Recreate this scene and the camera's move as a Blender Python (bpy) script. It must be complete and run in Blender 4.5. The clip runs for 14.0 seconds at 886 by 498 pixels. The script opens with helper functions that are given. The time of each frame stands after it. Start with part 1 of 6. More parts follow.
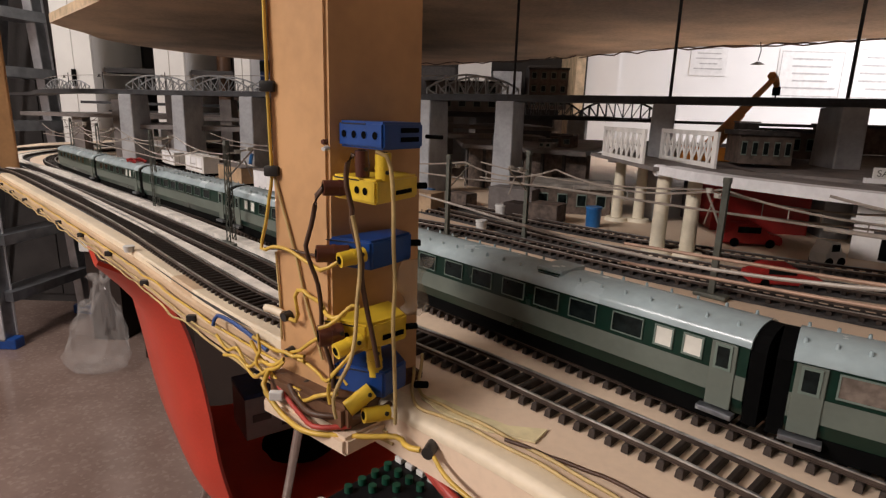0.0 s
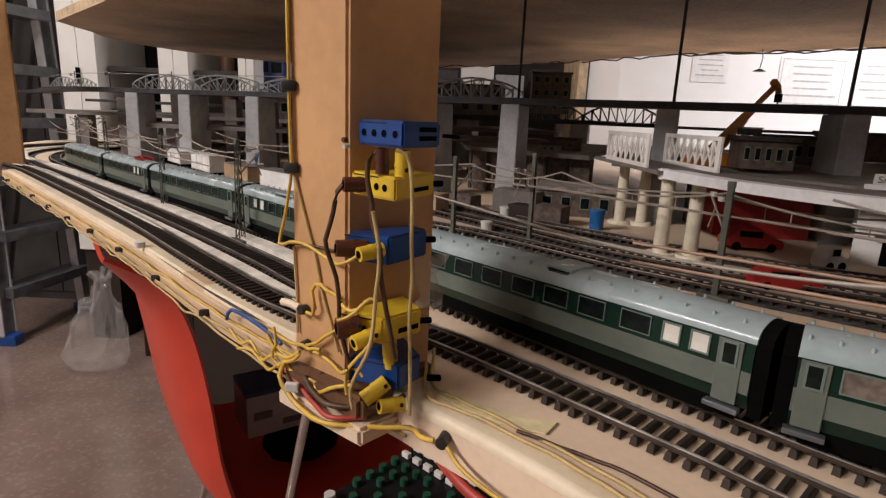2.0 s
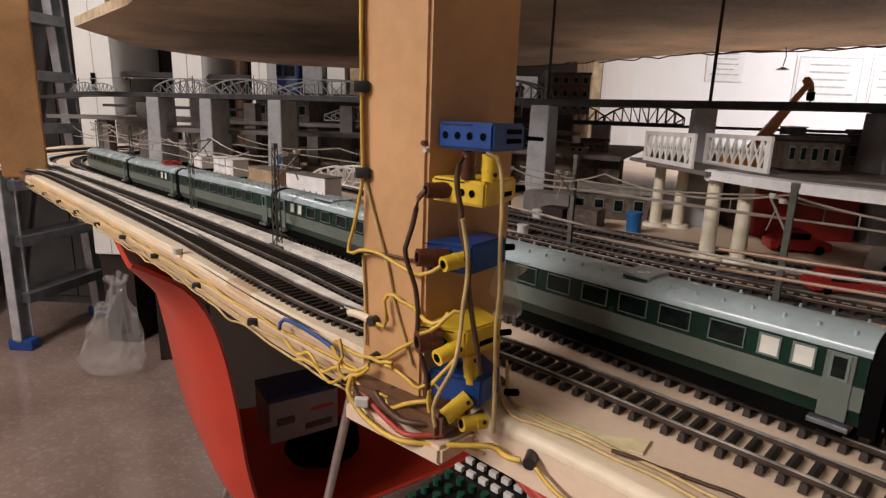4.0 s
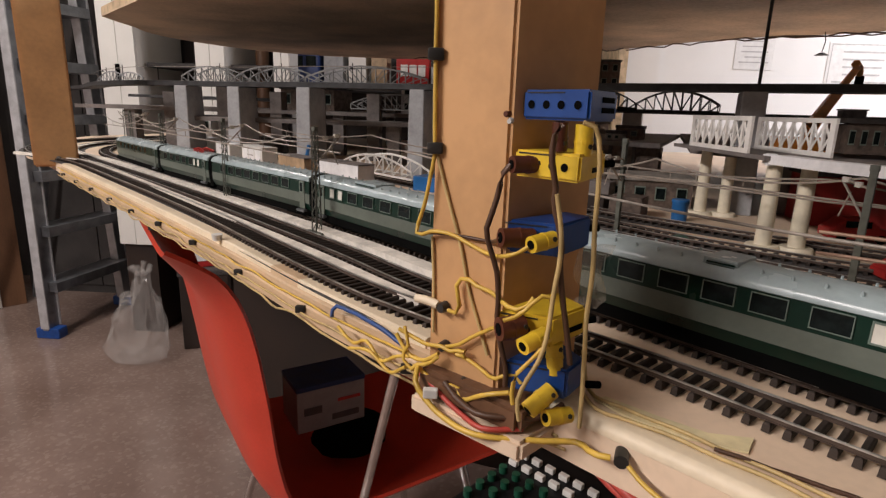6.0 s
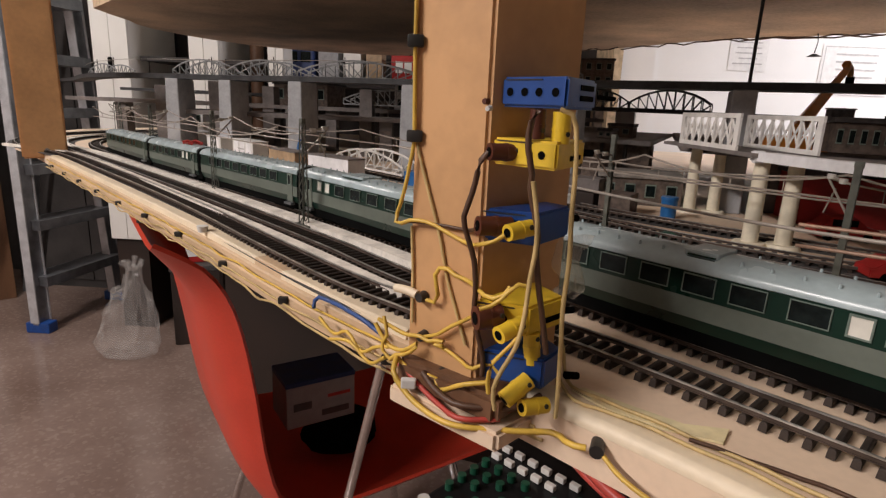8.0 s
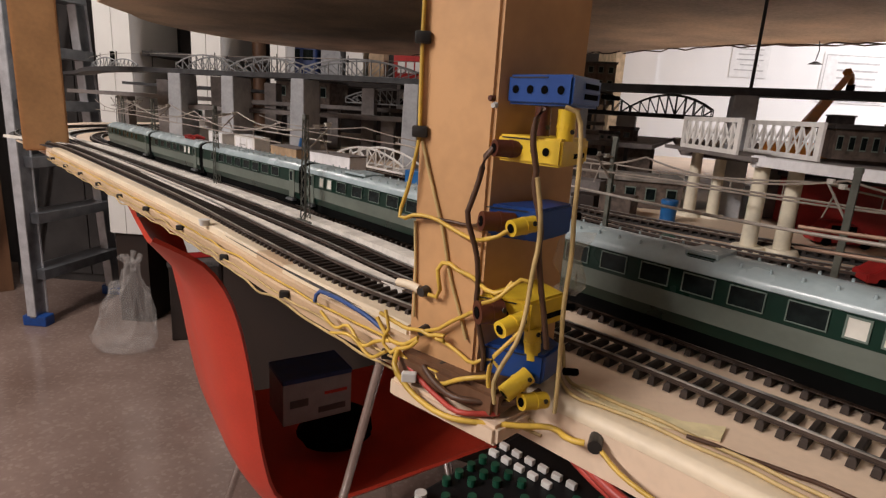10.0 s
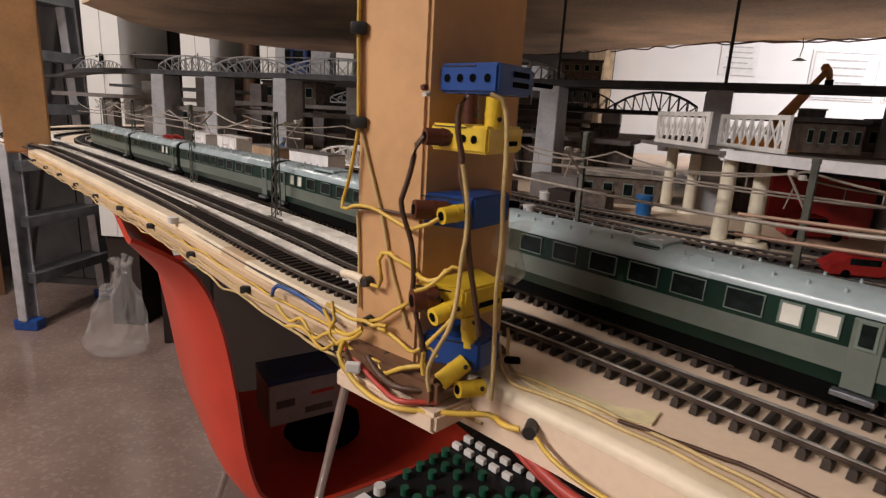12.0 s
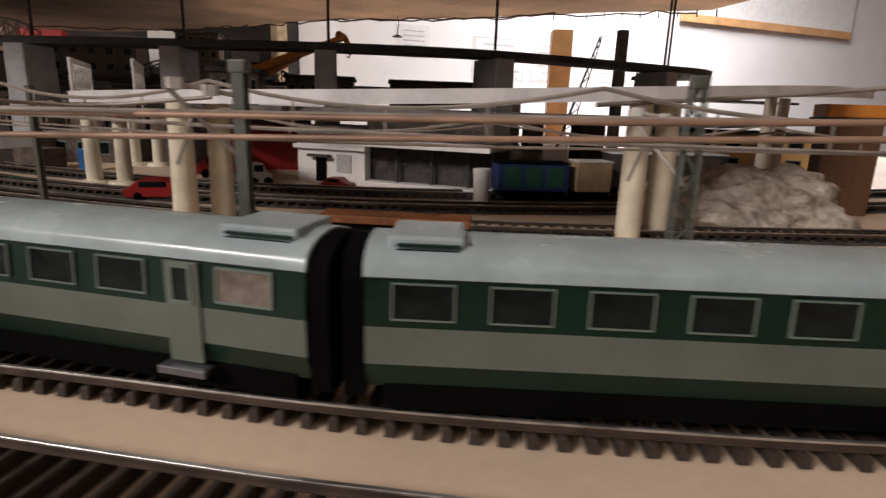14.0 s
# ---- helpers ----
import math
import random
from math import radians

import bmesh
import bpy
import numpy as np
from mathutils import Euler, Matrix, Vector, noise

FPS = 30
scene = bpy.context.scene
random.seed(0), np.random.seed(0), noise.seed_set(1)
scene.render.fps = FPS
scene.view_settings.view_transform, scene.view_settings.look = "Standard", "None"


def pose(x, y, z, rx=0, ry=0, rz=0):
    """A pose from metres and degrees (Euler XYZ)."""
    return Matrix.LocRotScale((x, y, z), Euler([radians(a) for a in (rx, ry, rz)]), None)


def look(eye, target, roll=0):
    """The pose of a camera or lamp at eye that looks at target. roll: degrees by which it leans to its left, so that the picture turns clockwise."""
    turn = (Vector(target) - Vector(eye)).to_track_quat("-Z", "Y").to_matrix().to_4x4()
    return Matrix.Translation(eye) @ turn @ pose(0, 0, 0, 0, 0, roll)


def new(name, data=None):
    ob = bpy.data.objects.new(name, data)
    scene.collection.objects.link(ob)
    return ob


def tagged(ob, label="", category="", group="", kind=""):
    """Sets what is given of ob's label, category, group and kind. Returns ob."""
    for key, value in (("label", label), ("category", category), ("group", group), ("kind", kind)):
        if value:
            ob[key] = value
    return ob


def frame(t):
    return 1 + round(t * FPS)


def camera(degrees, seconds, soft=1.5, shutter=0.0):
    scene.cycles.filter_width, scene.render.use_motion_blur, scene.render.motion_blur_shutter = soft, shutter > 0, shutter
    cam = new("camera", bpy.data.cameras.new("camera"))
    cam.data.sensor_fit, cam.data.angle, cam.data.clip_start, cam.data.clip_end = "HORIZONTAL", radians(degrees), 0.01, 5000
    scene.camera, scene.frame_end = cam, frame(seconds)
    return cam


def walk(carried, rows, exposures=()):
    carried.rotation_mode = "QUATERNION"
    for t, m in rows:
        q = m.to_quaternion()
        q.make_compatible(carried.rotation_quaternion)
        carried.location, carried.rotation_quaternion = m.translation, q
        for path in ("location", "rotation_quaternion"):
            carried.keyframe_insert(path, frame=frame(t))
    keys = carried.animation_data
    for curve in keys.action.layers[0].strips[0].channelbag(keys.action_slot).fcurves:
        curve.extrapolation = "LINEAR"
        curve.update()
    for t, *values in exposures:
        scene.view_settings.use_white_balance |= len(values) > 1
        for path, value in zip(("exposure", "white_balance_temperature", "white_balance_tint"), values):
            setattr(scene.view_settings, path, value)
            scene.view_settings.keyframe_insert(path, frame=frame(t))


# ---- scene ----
cam = camera(76.6, 14.0, soft=1.3, shutter=0.2)
PATH = [
    (0, (0.0136, 0.0183, 1.164), (0.003, 1.9632, 0.6979), 1.74),
    (0.5, (0.013, 0.0165, 1.1649), (0.0074, 1.9622, 0.7018), 1.89),
    (1, (0.0114, 0.0148, 1.165), (0.0083, 1.9607, 0.7032), 2.17),
    (1.5, (0.0126, 0.0136, 1.1651), (0.0098, 1.9603, 0.7066), 2.45),
    (2, (0.0073, 0.0114, 1.1627), (-0.0006, 1.9587, 0.7066), 2.48),
    (2.5, (0.0076, 0.0116, 1.1626), (-0.0066, 1.9589, 0.7067), 2.44),
    (3, (0.0052, 0.0144, 1.1624), (-0.0154, 1.962, 0.7082), 2.41),
    (3.5, (0.004, 0.0145, 1.1669), (-0.0224, 1.9624, 0.7139), 2.26),
    (4, (-0.022, 0.0227, 1.1615), (-0.0572, 1.9709, 0.7107), 1.97),
    (6.5, (-0.0458, 0.0362, 1.1523), (-0.1419, 1.9741, 0.6674), 1.84),
    (7, (-0.0433, 0.0361, 1.1516), (-0.1295, 1.9742, 0.6651), 1.95),
    (7.5, (-0.0443, 0.0355, 1.1525), (-0.1211, 1.9746, 0.6688), 2.12),
    (8, (-0.0394, 0.037, 1.1493), (-0.1117, 1.9762, 0.6656), 2.48),
    (10.5, (-0.0411, 0.0342, 1.1475), (-0.1077, 1.9747, 0.6676), 3.64),
    (11, (-0.0331, 0.035, 1.148), (-0.099, 1.9755, 0.6682), 3.56),
    (11.5, (-0.0269, 0.038, 1.1498), (-0.0825, 1.9795, 0.6729), 3.41),
    (12, (-0.0189, 0.0335, 1.1448), (-0.0743, 1.9751, 0.6681), 3.11),
    (12.5, (0.0666, 0.0079, 1.1386), (0.0436, 1.9542, 0.6786), 1.93),
    (12.7, (0.1159, -0.0073, 1.1402), (0.2362, 1.9337, 0.673), 2.15),
    (13, (0.1813, -0.0254, 1.1352), (0.4956, 1.8916, 0.6593), 2.40),
    (13.3, (0.2222, -0.0254, 1.1235), (0.686, 1.8594, 0.6415), 2.40),
    (13.5, (0.2415, -0.0311, 1.1235), (0.8018, 1.827, 0.6401), 2.54),
    (14, (0.3162, -0.0649, 1.1222), (1.0244, 1.742, 0.6388), 1.89),
]
walk(cam, [(t, look(eye, target, roll)) for t, eye, target, roll in PATH], [(0, 0.0), (12.0, 0.0), (12.5, 0.22), (13.0, 0.16), (13.5, 0.0), (14.0, 0.06)])

# ---------------------------------------------------------------- light
world = bpy.data.worlds.new("world")
scene.world = world
world.use_nodes = True
world.node_tree.nodes["Background"].inputs[0].default_value = (0.9, 0.93, 1.0, 1)
world.node_tree.nodes["Background"].inputs[1].default_value = 0.006


def area_lamp(name, eye, target, sx, sy, watts, colour):
    data = bpy.data.lights.new(name, "AREA")
    data.shape, data.size, data.size_y, data.energy, data.color = "RECTANGLE", sx, sy, watts, colour
    ob = new(name, data)
    ob.matrix_world = look(eye, target)
    return ob


area_lamp("ceiling_tube_aisle", (-2.15, -0.85, 2.62), (-2.15, -0.85, 0), 0.25, 1.5, 126, (1.0, 0.91, 0.88))
area_lamp("ceiling_tube_front", (0.45, -1.35, 2.62), (0.45, -1.35, 0), 0.25, 1.3, 1.5, (1.0, 0.94, 0.93))
area_lamp("ceiling_tube_back", (2.6, 1.9, 2.62), (2.6, 1.9, 0), 0.3, 1.4, 108, (1.0, 0.96, 1.0))
area_lamp("ceiling_tube_far", (-1.9, 2.0, 2.62), (-1.9, 2.0, 0), 0.25, 1.2, 24, (1.0, 0.95, 0.91))
scene.view_settings.exposure = 0.0


# ---------------------------------------------------------------- materials
def material(name, base, rough=0.6, metal=0.0, var=0.12, scale=40.0, bump=0.15, fine=260.0, spec=0.5, stain=None, per=0.0, stretch=None, coat=0.0):
    m = bpy.data.materials.new(name)
    m.use_nodes = True
    n, l = m.node_tree.nodes, m.node_tree.links
    p = n["Principled BSDF"]
    tc = n.new("ShaderNodeTexCoord")
    src = tc.outputs["Object"]
    if stretch:
        mp = n.new("ShaderNodeMapping")
        mp.inputs["Scale"].default_value = stretch
        l.new(src, mp.inputs["Vector"])
        src = mp.outputs["Vector"]
    big = n.new("ShaderNodeTexNoise")
    big.inputs["Scale"].default_value, big.inputs["Detail"].default_value = scale, 4
    small = n.new("ShaderNodeTexNoise")
    small.inputs["Scale"].default_value, small.inputs["Detail"].default_value = fine, 3
    l.new(src, big.inputs["Vector"])
    l.new(src, small.inputs["Vector"])
    ramp = n.new("ShaderNodeValToRGB")
    lo = stain or tuple(c * (1 - 2.2 * var) for c in base)
    hi = tuple(min(1, c * (1 + 1.3 * var)) for c in base)
    ramp.color_ramp.elements[0].position, ramp.color_ramp.elements[1].position = 0.28, 0.66
    ramp.color_ramp.elements[0].color, ramp.color_ramp.elements[1].color = (*lo, 1), (*hi, 1)
    add = n.new("ShaderNodeMath")
    add.operation = "MULTIPLY_ADD"
    add.inputs[1].default_value = 0.35
    l.new(small.outputs[0], add.inputs[0])
    sub = n.new("ShaderNodeMath")
    sub.operation = "SUBTRACT"
    sub.inputs[1].default_value = 0.17
    l.new(big.outputs[0], sub.inputs[0])
    l.new(sub.outputs[0], add.inputs[2])
    l.new(add.outputs[0], ramp.inputs[0])
    colour = ramp.outputs[0]
    if per:
        info = n.new("ShaderNodeObjectInfo")
        hsv = n.new("ShaderNodeHueSaturation")
        mr = n.new("ShaderNodeMapRange")
        mr.inputs["To Min"].default_value, mr.inputs["To Max"].default_value = 1 - per, 1 + per
        l.new(info.outputs["Random"], mr.inputs["Value"])
        l.new(mr.outputs[0], hsv.inputs["Value"])
        l.new(colour, hsv.inputs["Color"])
        colour = hsv.outputs[0]
    l.new(colour, p.inputs["Base Color"])
    rr = n.new("ShaderNodeMapRange")
    rr.inputs["To Min"].default_value, rr.inputs["To Max"].default_value = max(0.03, rough - 0.1), min(1, rough + 0.12)
    l.new(big.outputs[0], rr.inputs["Value"])
    l.new(rr.outputs[0], p.inputs["Roughness"])
    p.inputs["Metallic"].default_value = metal
    p.inputs["Specular IOR Level"].default_value = spec
    p.inputs["Coat Weight"].default_value = coat
    if bump:
        b = n.new("ShaderNodeBump")
        b.inputs["Strength"].default_value, b.inputs["Distance"].default_value = bump, 0.0008
        l.new(small.outputs[0], b.inputs["Height"])
        l.new(b.outputs[0], p.inputs["Normal"])
    return m


def glass(name, tint, rough=0.05, alpha=0.25):
    m = bpy.data.materials.new(name)
    m.use_nodes = True
    p = m.node_tree.nodes["Principled BSDF"]
    p.inputs["Base Color"].default_value = (*tint, 1)
    p.inputs["Roughness"].default_value = rough
    p.inputs["Alpha"].default_value = alpha
    return m


M = dict(
    table=material("painted_plywood", (0.74, 0.575, 0.42), 0.5, var=0.06, scale=9, bump=0.12),
    cream_strip=material("planed_pine_strip", (0.78, 0.66, 0.48), 0.5, var=0.07, scale=16, bump=0.15),
    masktape=material("masking_tape", (0.74, 0.64, 0.38), 0.55, var=0.12, scale=60, bump=0.3),
    rim=material("pine_batten", (0.60, 0.43, 0.27), 0.5, var=0.1, scale=14, bump=0.2, stretch=(1, 1, 6)),
    post=material("ochre_painted_timber", (0.60, 0.34, 0.155), 0.42, var=0.08, scale=16, bump=0.18, fine=150),
    board=material("raw_hardboard", (0.58, 0.43, 0.30), 0.75, var=0.16, scale=6, bump=0.35, fine=120),
    boardedge=material("sawn_ply_edge", (0.62, 0.47, 0.30), 0.7, var=0.15, scale=30, bump=0.3),
    tie=material("dark_sleeper_plastic", (0.036, 0.027, 0.022), 0.62, var=0.25, bump=0.2, spec=0.25),
    railweb=material("browned_rail_web", (0.075, 0.052, 0.040), 0.55, 0.3, var=0.2, scale=80, bump=0.1),
    rail=material("nickel_silver_rail", (0.50, 0.485, 0.46), 0.32, 0.85, var=0.25, scale=60, bump=0.05),
    ballast=material("dark_grey_track_bed", (0.060, 0.055, 0.052), 0.9, var=0.3, scale=120, bump=0.5),
    strip=material("pale_roadbed_strip", (0.74, 0.69, 0.61), 0.7, var=0.12, scale=60, bump=0.25),
    roof=material("pale_green_roof_plastic", (0.345, 0.42, 0.432), 0.24, var=0.07, scale=50, bump=0.05),
    dgreen=material("dark_green_livery", (0.003, 0.022, 0.0135), 0.3, var=0.12, bump=0.04, spec=0.3),
    lgreen=material("grey_green_livery", (0.132, 0.152, 0.126), 0.38, var=0.08, bump=0.04),
    black=material("black_rubber", (0.0025, 0.0025, 0.0025), 0.85, var=0.2, bump=0.2, spec=0.06),
    winframe=material("pale_window_frame", (0.15, 0.195, 0.165), 0.35, var=0.05, bump=0),
    winglass=material("dark_window_pane", (0.008, 0.012, 0.0115), 0.14, var=0.3, scale=150, bump=0, spec=0.15),
    winwhite=material("frosted_white_pane", (0.72, 0.70, 0.62), 0.35, var=0.06, bump=0),
    wincurtain=material("curtained_pane", (0.17, 0.135, 0.11), 0.2, var=0.2, scale=220, bump=0, spec=0.7),
    redp=material("red_plastic", (0.38, 0.022, 0.02), 0.38, var=0.1, bump=0.05),
    chair=material("orange_red_shell", (0.57, 0.052, 0.027), 0.36, var=0.06, scale=12, bump=0.06),
    chrome=material("chromed_tube", (0.72, 0.72, 0.72), 0.16, 1.0, var=0.08, bump=0.03),
    alubright=material("polished_aluminium_edge", (0.55, 0.55, 0.57), 0.35, 0.5, var=0.1, scale=20, bump=0.05),
    alu=material("brushed_aluminium", (0.30, 0.31, 0.33), 0.38, 0.85, var=0.12, scale=20, bump=0.1),
    concrete=material("grey_painted_pier", (0.36, 0.365, 0.375), 0.75, var=0.1, scale=40, bump=0.25),
    deck=material("blackened_deck", (0.028, 0.028, 0.030), 0.6, var=0.3, scale=60, bump=0.25),
    truss=material("grey_truss_plastic", (0.25, 0.255, 0.255), 0.55, var=0.12, bump=0.1),
    blacktruss=material("black_truss_plastic", (0.02, 0.02, 0.022), 0.5, var=0.2, bump=0.1),
    cream=material("cream_column", (0.74, 0.67, 0.52), 0.55, var=0.07, scale=50, bump=0.15),
    stationwhite=material("white_station_plaster", (0.84, 0.82, 0.79), 0.6, var=0.05, bump=0.1),
    # darker copy of the white card, with the shade in its colour
    shadecard=material("shaded_print_card", (0.36, 0.35, 0.36), 0.55, var=0.05, bump=0.04),
    white=material("off_white_plastic", (0.66, 0.65, 0.62), 0.5, var=0.06, bump=0.08),
    platform=material("pale_grey_platform", (0.78, 0.78, 0.79), 0.6, var=0.07, bump=0.12),
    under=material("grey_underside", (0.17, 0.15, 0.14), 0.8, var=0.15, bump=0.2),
    lattice=material("warm_white_lattice", (0.76, 0.74, 0.70), 0.55, var=0.08, bump=0.1),
    mast=material("grey_green_mast", (0.095, 0.10, 0.082), 0.5, var=0.2, scale=90, bump=0.15),
    wire=material("dull_catenary_wire", (0.33, 0.29, 0.25), 0.45, 0.2, var=0.15, bump=0.1),
    insul=material("pale_insulator", (0.55, 0.53, 0.48), 0.4, var=0.1, bump=0),
    blueplug=material("blue_socket_plastic", (0.010, 0.055, 0.235), 0.34, var=0.1, bump=0.06),
    yelplug=material("yellow_socket_plastic", (0.74, 0.50, 0.035), 0.36, var=0.08, bump=0.06),
    brownplug=material("brown_plug_plastic", (0.085, 0.022, 0.010), 0.4, var=0.12, bump=0.06),
    yelwire=material("yellow_insulated_wire", (0.68, 0.44, 0.07), 0.42, var=0.12, scale=60, bump=0.1),
    yelold=material("aged_yellow_wire", (0.55, 0.40, 0.17), 0.5, var=0.15, scale=60, bump=0.1),
    brownwire=material("brown_insulated_wire", (0.075, 0.035, 0.018), 0.45, var=0.15, bump=0.1),
    redwire=material("red_insulated_wire", (0.42, 0.05, 0.035), 0.45, var=0.12, bump=0.1),
    bluewire=material("blue_insulated_wire", (0.03, 0.08, 0.26), 0.45, var=0.12, bump=0.1),
    clip=material("black_cable_clip", (0.02, 0.018, 0.016), 0.45, var=0.2, bump=0.1),
    tape=glass("clear_tape", (0.72, 0.66, 0.55), 0.25, 0.35),
    bag=glass("clear_plastic_bag", (0.58, 0.55, 0.52), 0.10, 0.17),
    brownwood=material("stained_brown_wood", (0.13, 0.062, 0.03), 0.5, var=0.18, scale=10, bump=0.2, stretch=(1, 1, 0.2)),
    wall=material("white_wall_paint", (0.80, 0.79, 0.77), 0.8, var=0.025, scale=3, bump=0.1),
    dusty=material("dusty_grey_card", (0.26, 0.235, 0.205), 0.85, var=0.2, scale=60, bump=0.3),
    # tuned to the shade under the table; crates and plinths share it
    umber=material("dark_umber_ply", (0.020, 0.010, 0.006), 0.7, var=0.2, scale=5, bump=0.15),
    # for walls out of view: dark so that little light bounces back
    dimwall=material("low_bounce_wall", (0.15, 0.13, 0.115), 0.8, var=0.08, scale=3, bump=0.1),
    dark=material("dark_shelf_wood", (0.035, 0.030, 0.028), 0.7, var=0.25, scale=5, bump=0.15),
    locker=material("white_locker_paint", (0.74, 0.72, 0.68), 0.45, var=0.04, scale=4, bump=0.05),
    card=material("white_print_card", (0.72, 0.71, 0.69), 0.5, var=0.04, bump=0.04),
    ink=material("dark_print", (0.10, 0.09, 0.09), 0.6, var=0.1, bump=0),
    greyink=material("pale_grey_print", (0.45, 0.44, 0.43), 0.6, var=0.1, bump=0),
    redink=material("red_print", (0.55, 0.05, 0.04), 0.5, var=0.1, bump=0),
    bluecard=material("dark_blue_card", (0.015, 0.04, 0.14), 0.5, var=0.1, bump=0.05),
    panel=material("black_control_panel", (0.008, 0.008, 0.009), 0.45, var=0.2, bump=0.08, spec=0.2),
    greenbtn=material("green_push_button", (0.012, 0.075, 0.042), 0.35, var=0.12, per=0.2, bump=0),
    whitebtn=material("white_push_button", (0.68, 0.66, 0.62), 0.4, var=0.08, bump=0),
    orange=material("orange_crane_paint", (0.62, 0.23, 0.035), 0.45, var=0.12, scale=80, bump=0.08),
    brick=material("weathered_model_brick", (0.115, 0.085, 0.068), 0.8, var=0.25, scale=120, bump=0.4),
    brickdk=material("dark_model_roof", (0.055, 0.048, 0.045), 0.8, var=0.25, scale=120, bump=0.3),
    stone=material("pale_plaster_rock", (0.50, 0.45, 0.38), 0.9, var=0.3, scale=90, bump=0.8, stain=(0.22, 0.17, 0.12)),
    blueveh=material("blue_wagon_paint", (0.015, 0.035, 0.13), 0.4, var=0.15, bump=0.05),
    greenveh=material("green_wagon_paint", (0.012, 0.075, 0.05), 0.4, var=0.15, bump=0.05),
    bluecan=material("bright_blue_plastic", (0.02, 0.13, 0.36), 0.35, var=0.1, bump=0.05),
    tan=material("tan_wagon", (0.40, 0.28, 0.17), 0.55, var=0.15, bump=0.08),
    rust=material("rust_orange_paint", (0.22, 0.080, 0.025), 0.6, var=0.2, scale=60, bump=0.1),
    yelbld=material("yellow_plaster", (0.62, 0.40, 0.16), 0.7, var=0.08, bump=0.15),
    copper=material("tarnished_copper_wire", (0.34, 0.215, 0.15), 0.5, 0.2, var=0.15, bump=0.1),
    rod=material("blackened_threaded_rod", (0.03, 0.028, 0.027), 0.5, 0.5, var=0.2, bump=0.2),
)


def floor_material():
    m = bpy.data.materials.new("polished_terrazzo")
    m.use_nodes = True
    n, l = m.node_tree.nodes, m.node_tree.links
    p = n["Principled BSDF"]
    tc = n.new("ShaderNodeTexCoord")
    v = n.new("ShaderNodeTexVoronoi")
    v.inputs["Scale"].default_value = 95
    l.new(tc.outputs["Object"], v.inputs["Vector"])
    r = n.new("ShaderNodeValToRGB")
    e = r.color_ramp.elements
    e[0].position, e[0].color = 0.0, (0.232, 0.165, 0.138, 1)
    e[1].position, e[1].color = 0.75, (0.245, 0.174, 0.146, 1)
    a = e.new(0.93)
    a.color = (0.285, 0.212, 0.18, 1)
    sep = n.new("ShaderNodeSeparateColor")
    l.new(v.outputs["Color"], sep.inputs[0])
    l.new(sep.outputs[0], r.inputs[0])
    big = n.new("ShaderNodeTexNoise")
    big.inputs["Scale"].default_value = 2.2
    big.inputs["Detail"].default_value = 5
    l.new(tc.outputs["Object"], big.inputs["Vector"])
    mix = n.new("ShaderNodeMix")
    mix.data_type, mix.blend_type = "RGBA", "MULTIPLY"
    rr = n.new("ShaderNodeValToRGB")
    rr.color_ramp.elements[0].color, rr.color_ramp.elements[1].color = (0.62, 0.58, 0.56, 1), (1, 1, 1, 1)
    rr.color_ramp.elements[0].position, rr.color_ramp.elements[1].position = 0.3, 0.65
    l.new(big.outputs[0], rr.inputs[0])
    mix.inputs[0].default_value = 1
    l.new(r.outputs[0], mix.inputs[6])
    l.new(rr.outputs[0], mix.inputs[7])
    l.new(mix.outputs[2], p.inputs["Base Color"])
    mr = n.new("ShaderNodeMapRange")
    mr.inputs["To Min"].default_value, mr.inputs["To Max"].default_value = 0.08, 0.26
    l.new(big.outputs[0], mr.inputs["Value"])
    l.new(mr.outputs[0], p.inputs["Roughness"])
    return m


M["floor"] = floor_material()


# ---------------------------------------------------------------- mesh helpers
def part(name, bm, mat, parent=None, label="", m=None):
    me = bpy.data.meshes.new(name)
    bm.normal_update()
    bm.to_mesh(me)
    bm.free()
    me.materials.append(M[mat])
    ob = new(name, me)
    if parent is not None:
        ob.parent = parent
    if m is not None:
        ob.matrix_basis = m
    if label:
        ob["label"] = label
    return ob


def shared(name, me, parent, m):
    ob = new(name, me)
    ob.parent = parent
    ob.matrix_basis = m
    return ob


def smooth(ob, angle=40):
    me = ob.data
    me.polygons.foreach_set("use_smooth", [True] * len(me.polygons))
    me.set_sharp_from_angle(angle=radians(angle))
    return ob


def thing(name, label, category, group="", at=(0, 0, 0), rz=0, kind=""):
    ob = new(name)
    ob.empty_display_size = 0.01
    ob.matrix_basis = pose(*at, 0, 0, rz)
    return tagged(ob, label, category, group, kind)


def add_box(bm, x0, x1, y0, y1, z0, z1, m=None, bev=0.0):
    mm = Matrix.Translation(((x0 + x1) / 2, (y0 + y1) / 2, (z0 + z1) / 2)) @ Matrix.Diagonal((x1 - x0, y1 - y0, z1 - z0, 1))
    r = bmesh.ops.create_cube(bm, size=1, matrix=(m @ mm) if m is not None else mm)
    if bev:
        es = {e for v in r["verts"] for e in v.link_edges}
        bmesh.ops.bevel(bm, geom=list(es), offset=bev, segments=2, affect="EDGES", profile=0.6)
    return bm


def box(x0, x1, y0, y1, z0, z1, bev=0.0, m=None):
    return add_box(bmesh.new(), x0, x1, y0, y1, z0, z1, m, bev)


